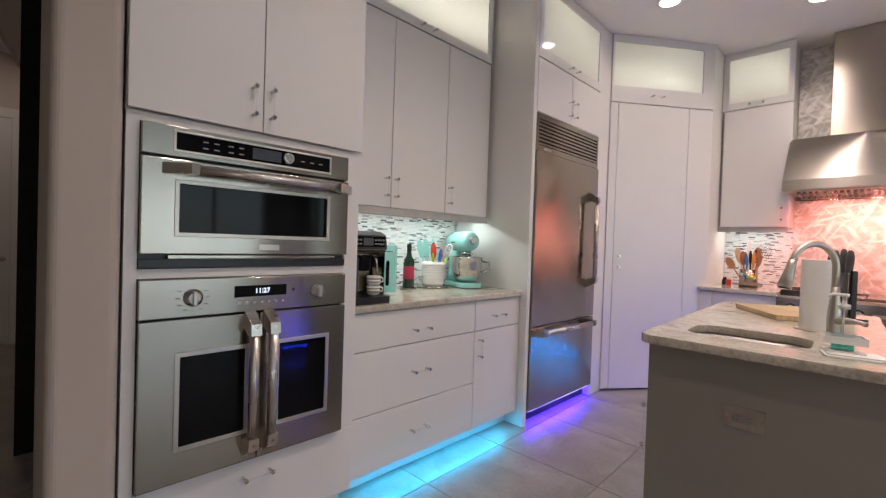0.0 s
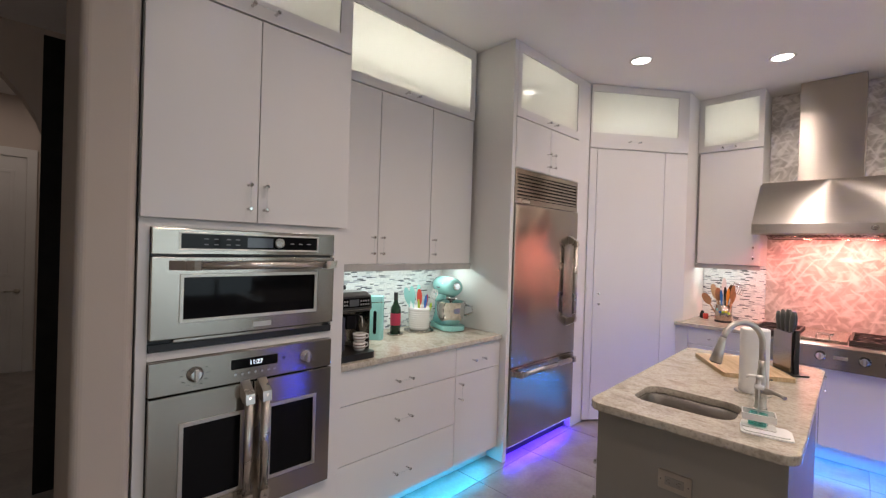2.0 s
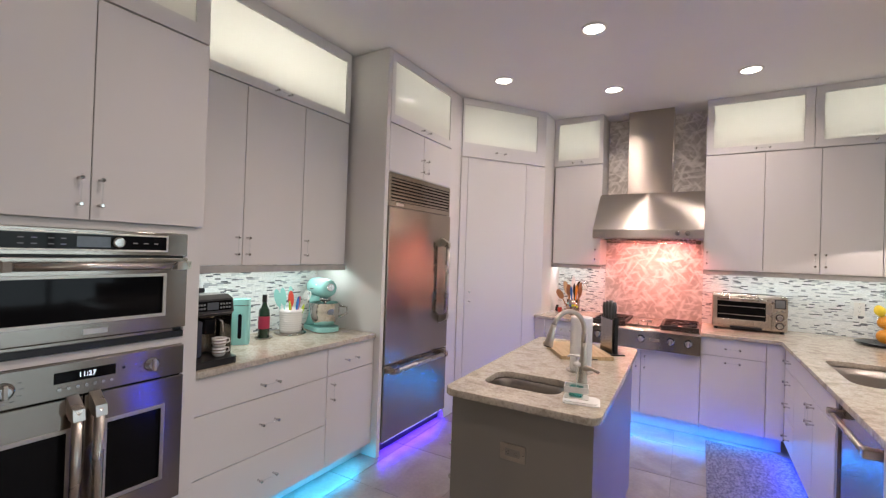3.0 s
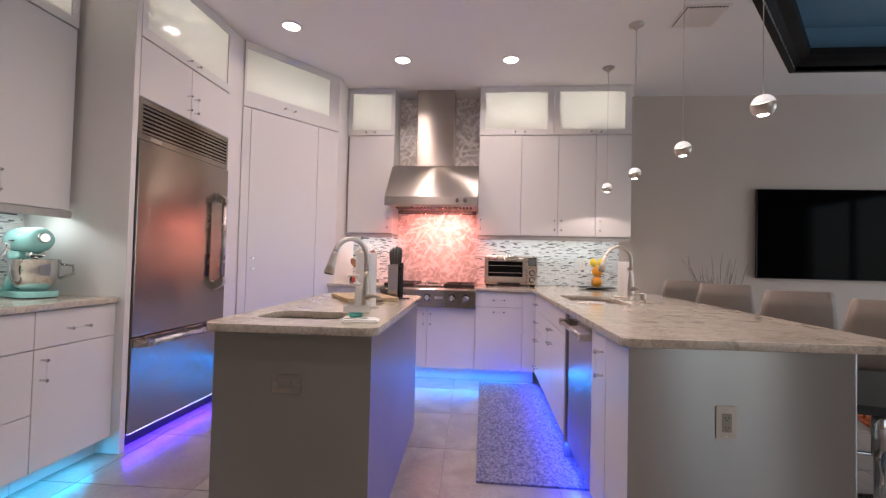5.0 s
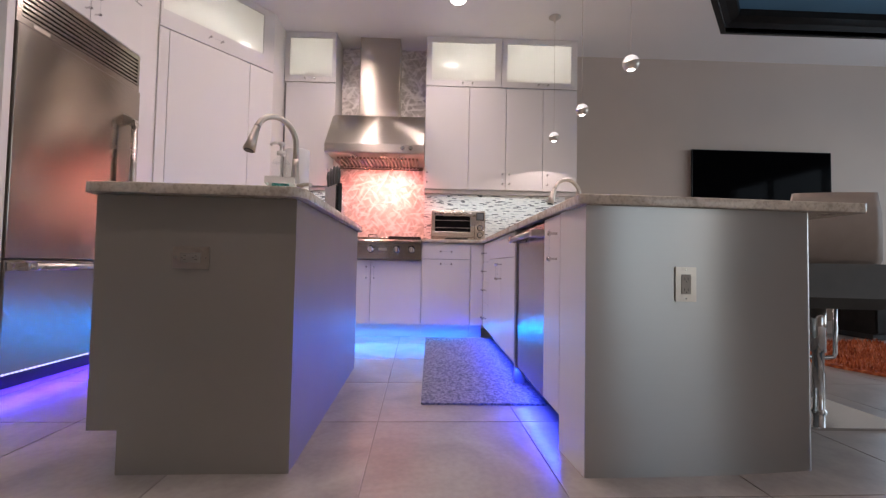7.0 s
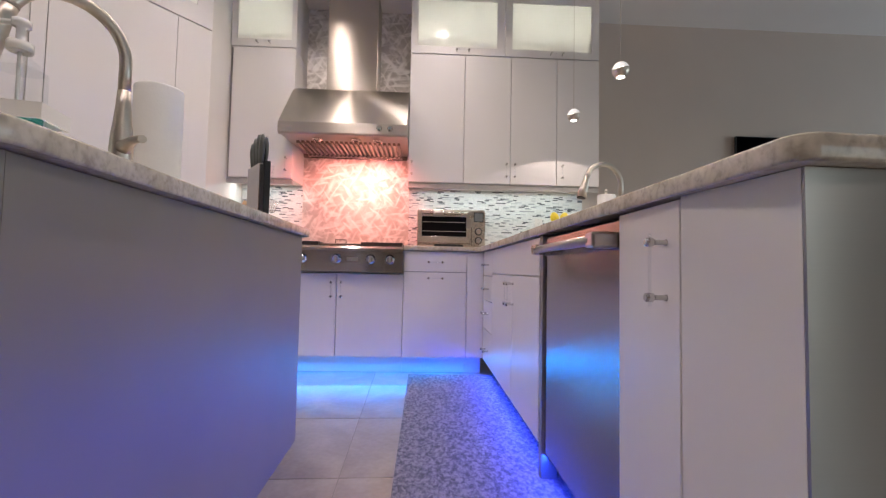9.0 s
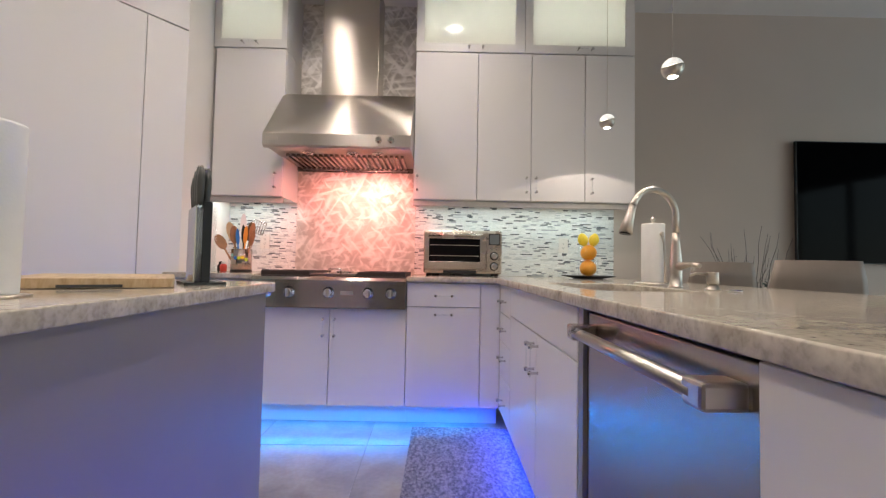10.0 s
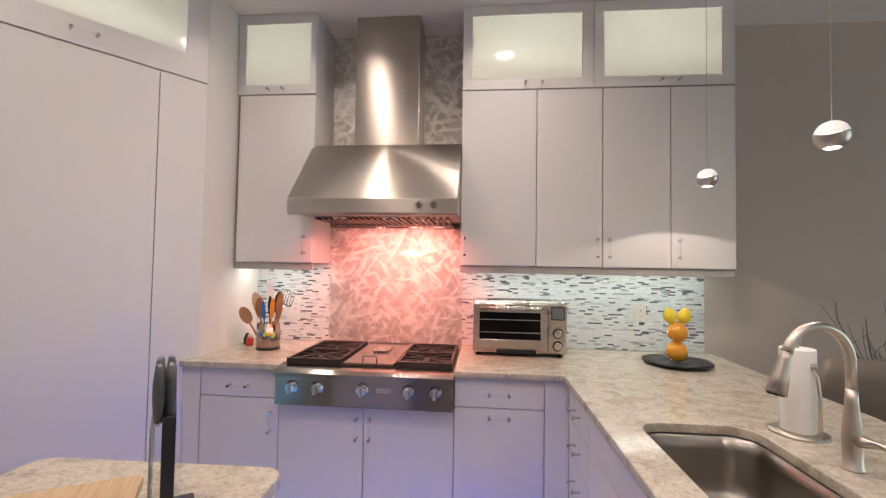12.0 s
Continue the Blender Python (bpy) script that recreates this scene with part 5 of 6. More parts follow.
b = lathe(bmesh.new(), [(0.016, 0.134), (0.016, 0.148), (0.006, 0.150), (0.006, 0.172), (0.012, 0.173), (0.012, 0.183)], 16)
tube(b, [(0, 0, 0.179), (-0.030, -0.004, 0.179), (-0.040, -0.005, 0.171)], 0.005, 8)
part("pump", b, CERAMIC, sb, "white pump head")
part("dip_tube", tube(bmesh.new(), [(0, 0, 0.01), (0, 0, 0.134)], 0.0025, 6), CERAMIC, sb)

# cutting board and knife block
cbm = pose(-0.169, 2.669, TOP, 0, 0, 122)
cb = thing("cutting_board", cbm, "thick pale maple cutting board lying on the island", "board")
part("board", prism(bmesh.new(), rounded(-0.225, 0.225, -0.165, 0.165, 0.012, 4), "z", 0.002, 0.024), BOARD, cb)
part("finger_slot", B(-0.2265, -0.224, -0.06, 0.06, 0.003, 0.010), DARKGREY, cb, "dark finger slot")
kb = thing("knife_block", pose(0.025, 2.80, TOP, 0, 0, 37), "upright steel and black knife block on the island", "knife block")
part("base_plate", prism(bmesh.new(), rounded(-0.055, 0.055, -0.095, 0.095, 0.006, 3), "z", 0.0, 0.008), BLACK, kb)
part("core", B(-0.011, 0.013, -0.075, 0.075, 0.008, 0.245, bev=0.002), BLACK, kb, "black slotted core")
part("side_plate", B(-0.031, -0.0275, -0.078, 0.078, 0.008, 0.23), STEEL, kb, "brushed steel face")
part("clear_plate", B(-0.027, -0.0115, -0.078, 0.078, 0.008, 0.23, bev=0.002), ACRYLIC, kb, "clear acrylic filling")
part("clear_plate", B(0.0135, 0.026, -0.078, 0.078, 0.008, 0.23, bev=0.002), ACRYLIC, kb, "clear acrylic face")
for x, y, lean, top in ((-0.019, -0.055, -2, 0.345), (-0.019, -0.018, -1, 0.352), (-0.019, 0.02, 1, 0.345), (-0.019, 0.055, 2, 0.332), (0.001, -0.04, -1, 0.342), (0.001, 0.0, 0, 0.35), (0.001, 0.042, 2, 0.336)):
    b = bmesh.new()
    tube(b, [(x, y, 0.232), (x, y, 0.25), (x, y + lean * 0.002, 0.285), (x, y + lean * 0.004, top - 0.03), (x, y + lean * 0.005, top)], [0.012, 0.015, 0.0185, 0.018, 0.011], 12)
    for v in b.verts:
        v.co.x = x + (v.co.x - x) * 0.6
    kn = part("knife_handle", b, KNIFEGREY, kb, "slate grey knife handle")
    cap = tube(bmesh.new(), [(x, y + lean * 0.005, top - 0.001), (x, y + lean * 0.005, top + 0.005)], [0.0092, 0.007], 12)
    for v in cap.verts:
        v.co.x = x + (v.co.x - x) * 0.6
    part("end_cap", cap, CHROME, kn)
    part("collar", B(x - 0.005, x + 0.005, y - 0.011, y + 0.011, 0.228, 0.235), CHROME, kn)

# ---- coffee counter ----
MACHINE = paint("dark_grey_plastic", (0.028, 0.027, 0.026), 0.3, 0.15, 20, 0.05)
cm = thing("coffee_machine", pose(-1.668, 1.062, TOP, 0, 0, 90), "black and chrome espresso machine with cups", "coffee machine")
part("body", B(-0.12, 0.12, 0.15, 0.46, 0.0, 0.33, bev=0.012), MACHINE, cm)
part("head", prism(bmesh.new(), [(0.02, 0.255), (0.0, 0.275), (0.012, 0.345), (0.06, 0.365), (0.16, 0.365), (0.16, 0.245)], "x", -0.12, 0.12), MACHINE, cm, "sloping control head")
part("panel", B(-0.105, 0.105, -0.002, 0.006, 0.285, 0.338, bev=0.002), BLACKGLASS, cm, "glossy control panel")
KEY = finish("key", B(-0.005, 0.005, -0.004, -0.002, -0.0045, 0.0045), paint("pale_keys", (0.22, 0.22, 0.22), 0.4, 0.1, 20, 0))
for k in range(4):
    for j in range(2):
        for sx in (-1, 1):
            o = new("key", KEY)
            o.parent, o.location = cm, (sx * (0.045 + 0.016 * k), 0, 0.30 + j * 0.02)
part("screen", B(-0.03, 0.03, -0.0042, -0.002, 0.292, 0.330), paint("grey_screen", (0.10, 0.11, 0.12), 0.15, 0.1, 20, 0), cm, "small grey screen")
part("chrome_strip", B(-0.121, 0.121, 0.004, 0.02, 0.268, 0.276, bev=0.002), CHROME, cm, "chrome strip")
part("back_plate", B(-0.11, 0.11, 0.142, 0.149, 0.04, 0.245, bev=0.002), STEEL, cm, "steel back plate")
part("side_trim", B(0.1205, 0.1225, 0.02, 0.46, 0.02, 0.33, bev=0.0005, seg=1), STEEL, cm, "steel side panel")
part("bean_lid", B(-0.08, 0.06, 0.18, 0.36, 0.365, 0.392, bev=0.006), BLACK, cm)
part("drip_tray", prism(bmesh.new(), rounded(-0.125, 0.125, -0.05, 0.17, 0.03), "z", 0.0, 0.035), BLACK, cm)
part("spout", B(-0.03, 0.035, 0.02, 0.10, 0.16, 0.24, bev=0.008), BLACKGLASS, cm, "coffee spout")
part("water_tank", B(-0.112, -0.035, 0.02, 0.125, 0.04, 0.235, bev=0.012), paint("smoky_grey_plastic", (0.05, 0.055, 0.075), 0.15, 0.1, 10, 0), cm, "smoky grey milk jug")
part("tube", tube(bmesh.new(), [(0.05, 0.06, 0.24), (0.075, 0.03, 0.22), (0.08, 0.03, 0.16)], 0.006, 8), CHROME, cm)
for i, (z, r, s) in enumerate(((0.036, 0.036, CERAMIC), (0.086, 0.038, CERAMIC))):
    cp = thing("coffee_cup", cm.matrix_world @ pose(0.055, 0.02, z), "white cup with brown bands on the drip tray", "cup")
    part("cup", lathe(bmesh.new(), [(r * 0.7, 0.0), (r * 0.9, 0.012), (r, 0.048), (r * 0.96, 0.048), (r * 0.85, 0.014), (0.001, 0.010)], 22), s, cp)
    for zz in (0.016, 0.032):
        part("band", lathe(bmesh.new(), [(r * 0.93 + 0.0012, zz), (r * 0.96 + 0.0012, zz + 0.007)], 22), TAUPE, cp, "brown band")
    part("handle", tube(bmesh.new(), [(r * 0.9, 0, 0.04), (r + 0.02, 0, 0.036), (r + 0.022, 0, 0.018), (r * 0.85, 0, 0.012)], 0.004, 8), s, cp)


def canister(m, w, h, label):
    c = thing("canister", m, label, "canister")
    part("body", prism(bmesh.new(), rounded(-w / 2, w / 2, -w / 2, w / 2, 0.02), "z", 0.0, h * 0.86), TEAL, c)
    part("lid", prism(bmesh.new(), rounded(-w / 2 + 0.001, w / 2 - 0.001, -w / 2 + 0.001, w / 2 - 0.001, 0.02), "z", h * 0.875, h), TEAL, c)
    part("lid_band", prism(bmesh.new(), rounded(-w / 2 + 0.005, w / 2 - 0.005, -w / 2 + 0.005, w / 2 - 0.005, 0.02), "z", h * 0.86, h * 0.875), CHROME, c)
    b = prism(bmesh.new(), rounded(-0.011, 0.011, h * 0.14, h * 0.68, 0.0105), "z", w / 2 + 0.0004, w / 2 + 0.002)
    part("window", b, BLACKGLASS, c, "dark upright window slot").matrix_parent_inverse = pose(0, 0, 0, 90)
    return c


canister(pose(-2.02, 1.465, TOP, 0, 0, 48), 0.104, 0.29, "tall mint green canister with a window slot")
canister(pose(-2.01, 1.345, TOP, 0, 0, 40), 0.06, 0.20, "small mint green canister")

wc = thing("coaster", pose(-2.045, 1.655, TOP), "round grey steel bottle coaster", "coaster")
part("disc", lathe(bmesh.new(), [(0.055, 0.0), (0.058, 0.004), (0.058, 0.012), (0.054, 0.012), (0.05, 0.005)], 28), STEEL, wc)
wb = thing("wine_bottle", pose(-2.045, 1.655, TOP + 0.0052), "dark green wine bottle with a red label", "bottle")
part("glass", lathe(bmesh.new(), [(0.034, 0.0), (0.037, 0.004), (0.037, 0.17), (0.034, 0.19), (0.020, 0.215), (0.0145, 0.235), (0.0145, 0.285)], 28), WINEG, wb)
part("capsule", lathe(bmesh.new(), [(0.0152, 0.245), (0.0155, 0.29), (0.016, 0.295), (0.0145, 0.297)], 20), BLACK, wb)
b = bmesh.new()
for k in range(17):
    a0 = radians(-120 + k * 10)
    p = [(0.0376 * math.cos(a), 0.0376 * math.sin(a), z) for a in (a0, a0 + radians(10)) for z in (0.065, 0.15)]
    q = [b.verts.new(v) for v in p]
    b.faces.new((q[0], q[2], q[3], q[1]))
part("label", b, PINK, wb, "crimson paper label")


def spoon(parent, name, base, tip, r, head, mat, label=""):
    """A utensil: a rod with a flattened head."""
    bs, tp = Vector(base), Vector(tip)
    b = tube(bmesh.new(), [bs, bs.lerp(tp, 0.6)], r, 8)
    d = (tp - bs).normalized()
    side = d.cross(Vector((0.6, -0.7, 0.1))).normalized()
    thin = d.cross(side)
    c = bs.lerp(tp, 0.78)
    l = (tp - bs).length * 0.22
    vs = []
    for u in range(12):
        a = 2 * math.pi * u / 12
        vs.append([b.verts.new(c + d * l * math.cos(a) + side * head * math.sin(a) + thin * s) for s in (-0.003, 0.003)])
    for u in range(12):
        p, q = vs[u], vs[(u + 1) % 12]
        b.faces.new((p[0], q[0], q[1], p[1]))
    b.faces.new([v[0] for v in vs])
    b.faces.new([v[1] for v in vs][::-1])
    return part(name, b, mat, parent, label)


uc = thing("utensil_crock", pose(-2.055, 1.89, TOP + 0.0122) @ Matrix.Scale(1.14, 4), "ribbed white ceramic crock on the coffee counter", "crock")
prof = [(0.058, 0.0), (0.064, 0.006)]
for k in range(9):
    prof += [(0.0645 + 0.0005 * k, 0.012 + k * 0.014), (0.069 + 0.0005 * k, 0.016 + k * 0.014), (0.069 + 0.0005 * k, 0.021 + k * 0.014)]
prof += [(0.073, 0.148), (0.068, 0.148), (0.062, 0.02), (0.001, 0.018)]
part("pot", lathe(bmesh.new(), prof, 36), CERAMIC, uc)
tv2 = thing("trivet", pose(-2.055, 1.89, TOP) @ Matrix.Scale(1.14, 4), "round brushed steel trivet under the crock", "trivet")
part("disc", lathe(bmesh.new(), [(0.095, 0.0), (0.098, 0.003), (0.098, 0.008), (0.09, 0.0105), (0.001, 0.0105)], 36), STEEL, tv2)
R0 = Matrix.Translation((-2.055, 1.89, TOP + 0.034)) @ Matrix.Scale(1.14, 4)
for dx, dy, hx, hy, hz, head, mat, lab in ((-0.02, -0.03, -0.03, -0.10, 0.26, 0.028, TEAL, "mint silicone turner"), (0.0, -0.03, 0.0, -0.075, 0.27, 0.026, TEAL, "mint slotted spatula"), (0.01, 0.0, 0.015, -0.02, 0.25, 0.025, REDP, "coral silicone spatula"), (-0.01, 0.01, -0.02, 0.005, 0.275, 0.022, TEAL, "mint silicone spoon"), (0.02, 0.01, 0.03, 0.03, 0.21, 0.012, BLUEK, "blue plastic spatula"), (0.0, 0.03, 0.01, 0.06, 0.21, 0.011, PINK, "magenta plastic spoon"), (0.03, -0.02, 0.055, -0.06, 0.19, 0.010, LIME, "lime plastic spoon"), (0.03, 0.03, 0.06, 0.05, 0.16, 0.012, LIME, "lime plastic brush")):
    ut = thing("utensil", R0, lab + " standing in the crock", "utensil", "utensils in the white crock")
    spoon(ut, "handle_and_head", (dx, dy, 0.0), (hx, hy, hz), 0.0045, head * 0.72, mat)
wk = thing("whisk", R0, "white balloon whisk leaning out of the crock", "whisk", "utensils in the white crock")
b = tube(bmesh.new(), [(0.0, 0.03, 0.0), (0.015, 0.075, 0.13)], 0.007, 8)
part("grip", b, CERAMIC, wk)
for k in range(5):
    a = radians(36 * k)
    pts = []
    for u in range(13):
        t = u / 12
        w = 0.03 * math.sin(math.pi * t) * (1 if t < 1 else 1)
        l = 0.13 * math.sin(math.pi * t / 1.0) ** 0.6
        pts.append(Vector((0.015 + 0.1 * l, 0.075 + 0.35 * l, 0.13 + 0.85 * l)) + Vector((math.cos(a), math.sin(a), -0.3)) * 0.035 * math.cos(math.pi * t) * math.sin(math.pi * min(max(t, 0.02), 0.98)) ** 0.5)
    part("wire", tube(bmesh.new(), pts, 0.0013, 5), CERAMIC, wk)

mx = thing("stand_mixer", pose(-2.05, 2.15, TOP, 0, 0, -18) @ Matrix.Scale(1.12, 4), "mint green stand mixer with a steel bowl", "mixer")
b = prism(bmesh.new(), rounded(-0.10, 0.20, -0.085, 0.085, 0.07), "z", 0.006, 0.035)
part("foot", b, TEAL, mx)
b = bmesh.new()
rings = []
for z, sx, sy, ox in ((0.035, 0.055, 0.065, -0.05), (0.10, 0.042, 0.045, -0.055), (0.18, 0.042, 0.042, -0.055), (0.235, 0.055, 0.05, -0.045)):
    rings.append([b.verts.new((ox + sx * math.cos(2 * math.pi * k / 20), sy * math.sin(2 * math.pi * k / 20), z)) for k in range(20)])
for u, v in zip(rings, rings[1:]):
    for k in range(20):
        b.faces.new((u[k], u[(k + 1) % 20], v[(k + 1) % 20], v[k])).smooth = True
b.faces.new(rings[0][::-1])
b.faces.new(rings[-1])
part("column", b, TEAL, mx)
prof = [(0.02, -0.135), (0.045, -0.125), (0.058, -0.09), (0.064, -0.02), (0.066, 0.06), (0.063, 0.13), (0.052, 0.16), (0.03, 0.17)]
b = bmesh.new()
lathe(b, prof, 24, (0, 0, 0.295), "x")
part("head", b, TEAL, mx)
part("trim_band", lathe(bmesh.new(), [(0.0585, -0.088), (0.0605, -0.084), (0.061, -0.078), (0.0605, -0.074)], 24, (0, 0, 0.295), "x"), CHROME, mx)
part("hub", lathe(bmesh.new(), [(0.026, 0.165), (0.026, 0.182), (0.02, 0.186)], 20, (0, 0, 0.305), "x"), CHROME, mx, "chrome attachment hub")
part("lock_knob", lathe(bmesh.new(), [(0.012, 0.0), (0.012, 0.02), (0.009, 0.022)], 14, (0.08, -0.062, 0.31), "y"), CHROME, mx)
part("speed_lever", B(0.02, 0.05, -0.078, -0.062, 0.285, 0.292, bev=0.002), BLACK, mx)
part("planetary", lathe(bmesh.new(), [(0.035, 0.232), (0.04, 0.215), (0.03, 0.205), (0.01, 0.20), (0.009, 0.16)], 20, (0.10, 0, 0)), CHROME, mx, "chrome beater hub")
part("bowl", lathe(bmesh.new(), [(0.045, 0.036), (0.052, 0.044), (0.075, 0.06), (0.092, 0.095), (0.10, 0.14), (0.102, 0.195), (0.105, 0.197), (0.099, 0.197), (0.097, 0.14), (0.07, 0.062), (0.001, 0.05)], 36, (0.10, 0, 0)), CHROME, mx, "polished steel mixing bowl")
part("bowl_handle", tube(bmesh.new(), [(0.13, 0.095, 0.17), (0.15, 0.14, 0.165), (0.15, 0.145, 0.12), (0.13, 0.09, 0.095)], 0.007, 10), CHROME, mx)
cd = tube(bmesh.new(), [(-2.12, 2.08, TOP + 0.03), (-2.15, 2.04, TOP + 0.05), (-2.13, 2.02, TOP + 0.12), (-2.10, 2.035, TOP + 0.17), (-2.12, 2.03, TOP + 0.10), (-2.10, 2.02, TOP + 0.03), (-2.08, 2.03, TOP + 0.006), (-2.12, 2.05, TOP + 0.006)], 0.004, 8)
o = part("cord", cd, BLACK, mx, "coiled black power cord")
o.matrix_parent_inverse = mx.matrix_world.inverted()

# ---- back counter ----
to = thing("toaster_oven", pose(0.918, 4.60, TOP), "stainless steel countertop toaster oven", "toaster oven")
part("body", B(-0.285, 0.285, 0.012, 0.30, 0.018, 0.335, bev=0.012), BRONZED, to)
part("door", frame_ring(bmesh.new(), -0.282, 0.165, 0.05, 0.322, -0.245, 0.125, 0.105, 0.27, -0.012, 0.012, 0.003), BRONZED, to)
part("window", B(-0.246, 0.126, -0.004, 0.002, 0.104, 0.271), BLACKGLASS, to, "dark oven window")
for z in (0.145, 0.222):
    part("rack", B(-0.240, 0.120, -0.0056, -0.0042, z, z + 0.0042), NICKEL, to, "wire rack seen through the glass")
b = tube(bmesh.new(), [(-0.25, -0.035, 0.298), (0.135, -0.035, 0.298)], 0.010, 14)
for x in (-0.235, 0.12):
    box(b, x - 0.008, x + 0.008, -0.035, -0.010, 0.292, 0.304)
part("handle", b, BRONZED, to)
part("control_column", B(0.172, 0.282, -0.010, 0.012, 0.03, 0.322, bev=0.004), BRONZED, to)
part("display", B(0.192, 0.262, -0.0125, -0.0095, 0.235, 0.305, bev=0.001, seg=1), paint("grey_lcd", (0.16, 0.18, 0.19), 0.15, 0.05, 20, 0), to, "grey display")
for z, r in ((0.075, 0.026), (0.15, 0.026)):
    part("dial", lathe(bmesh.new(), [(r, 0.0), (r, -0.006), (r * 0.85, -0.018), (r * 0.7, -0.02)], 22, (0.227, -0.010, z), "y"), CHROME, to, "round dial")
part("display_bezel", frame_ring(bmesh.new(), 0.186, 0.268, 0.229, 0.311, 0.193, 0.261, 0.236, 0.304, -0.0135, -0.0095, 0.001), BLACK, to)
for z in (0.075, 0.15):
    part("dial_ring", lathe(bmesh.new(), [(0.031, 0.0), (0.031, -0.002), (0.0275, -0.002)], 24, (0.227, -0.0101, z), "y"), BLACK, to, "dark ring round the dial")
for x, z in ((0.258, 0.113), (0.258, 0.125), (0.258, 0.038), (0.197, 0.113)):
    part("lamp_dot", lathe(bmesh.new(), [(0.004, 0.0), (0.0035, -0.003), (0.002, -0.003)], 10, (x, -0.010, z), "y"), CHROME, to)
part("badge", lathe(bmesh.new(), [(0.006, 0.0), (0.005, -0.002), (0.003, -0.002)], 14, (-0.06, -0.0122, 0.312), "y"), BLACK, to)
part("top_vent", B(-0.20, 0.20, 0.10, 0.24, 0.3352, 0.338), BLACK, to, "dark top vents")
for x in (0.207, 0.247):
    part("button", lathe(bmesh.new(), [(0.010, 0.0), (0.009, -0.006), (0.007, -0.007)], 14, (x, -0.010, 0.205), "y"), CHROME, to)
part("crumb_tray", B(-0.14, 0.10, -0.006, 0.012, 0.019, 0.040, bev=0.002), BLACK, to)
for x in (-0.25, 0.25):
    for y in (0.05, 0.26):
        part("foot", lathe(bmesh.new(), [(0.016, 0.0), (0.018, 0.018)], 14, (x, y, 0)), BLACK, to)

ks = thing("utensil_holder", pose(-0.675, 4.575, TOP), "printed steel can holding cooking tools", "utensil holder")
part("can", lathe(bmesh.new(), [(0.066, 0.0), (0.07, 0.002), (0.07, 0.165), (0.066, 0.165), (0.065, 0.01), (0.001, 0.008)], 32), STEEL, ks)
part("foot_ring", lathe(bmesh.new(), [(0.0715, 0.0), (0.0725, 0.004), (0.0725, 0.014), (0.071, 0.018)], 32), BLACK, ks)
for a, z, mat in ((-80, 0.10, LIME), (-60, 0.105, LEMON), (-100, 0.10, BLUEK), (-125, 0.12, TEAL), (-40, 0.09, LIME)):
    b = lathe(bmesh.new(), [(0.013, 0.0), (0.012, -0.002), (0.005, -0.002)], 14, (0, -0.0702, 0), "y")
    part("dot", b, mat, ks, "coloured printed dot").matrix_parent_inverse = pose(0, 0, z, 0, 0, a + 90)
R1 = Matrix.Translation((-0.675, 4.575, TOP + 0.03))
for dx, dy, hx, hy, hz, head, mat, lab in ((-0.03, -0.02, -0.17, -0.03, 0.235, 0.035, WOODEN, "brown wooden ladle"), (-0.02, 0.02, -0.10, 0.0, 0.33, 0.03, MAPLE, "pale wooden spoon"), (-0.02, -0.03, -0.045, -0.04, 0.30, 0.03, WOODEN, "brown wooden spatula"), (-0.005, 0.02, -0.01, 0.03, 0.40, 0.022, PAPER, "white spatula"), (0.0, -0.03, -0.015, -0.05, 0.28, 0.012, BLUEK, "blue-handled tool"), (0.015, 0.0, 0.01, -0.01, 0.31, 0.014, BLACK, "black cooking spoon"), (0.02, -0.02, 0.045, -0.04, 0.30, 0.014, AMBER, "orange-handled spatula"), (0.03, 0.0, 0.08, 0.0, 0.33, 0.02, WOODEN, "reddish wooden spoon"), (0.03, -0.02, 0.10, -0.04, 0.27, 0.016, WOODEN, "dark wooden fork"), (0.0, 0.04, 0.06, 0.03, 0.34, 0.03, CHROME, "steel slotted turner")):
    ut = thing("utensil", R1, lab + " standing in the steel can", "utensil", "utensils in the steel can")
    spoon(ut, "handle_and_head", (dx, dy, 0.0), (hx, hy, hz), 0.006, head, mat)
wr = thing("slotted_turner", R1, "wide steel wire turner leaning out of the can", "utensil", "utensils in the steel can")
b = tube(bmesh.new(), [(0.02, 0.01, 0.0), (0.085, 0.02, 0.24)], 0.005, 8)
part("rod", b, CHROME, wr)
for k in range(6):
    part("wire", tube(bmesh.new(), [(0.055 + k * 0.016, 0.02, 0.26 - k * 0.004), (0.075 + k * 0.018, 0.02, 0.355 - k * 0.006)], 0.0028, 6), CHROME, wr)
for dz in (0.0, 0.095):
    part("wire", tube(bmesh.new(), [(0.055 + dz * 0.21, 0.02, 0.26 + dz), (0.135 + dz * 0.3, 0.02, 0.24 + dz * 0.9)], 0.003, 6), CHROME, wr)
for x, y, mat, lab in ((-0.885, 4.70, BLACK, "small black glossy jar"), (-0.845, 4.66, REDP, "small red glossy jar")):
    j = thing("spice_jar", pose(x, y, TOP), lab + " beside the utensil can", "jar")
    part("jar", lathe(bmesh.new(), [(0.02, 0.0), (0.024, 0.006), (0.024, 0.045), (0.016, 0.055)], 18), mat, j)
    part("lid", lathe(bmesh.new(), [(0.015, 0.055), (0.015, 0.068), (0.008, 0.075)], 16), CERAMIC if mat is REDP else BLACK, j)

pl = thing("plate", pose(1.815, 4.55, TOP), "round black plate on the worktop", "plate")
part("plate", lathe(bmesh.new(), [(0.10, 0.0), (0.105, 0.004), (0.185, 0.018), (0.186, 0.022), (0.105, 0.010), (0.001, 0.010)], 44), BLACK, pl)
vs = thing("fruit_vase", pose(1.815, 4.55, TOP + 0.0102), "clear glass cylinder filled with fruit", "vase")
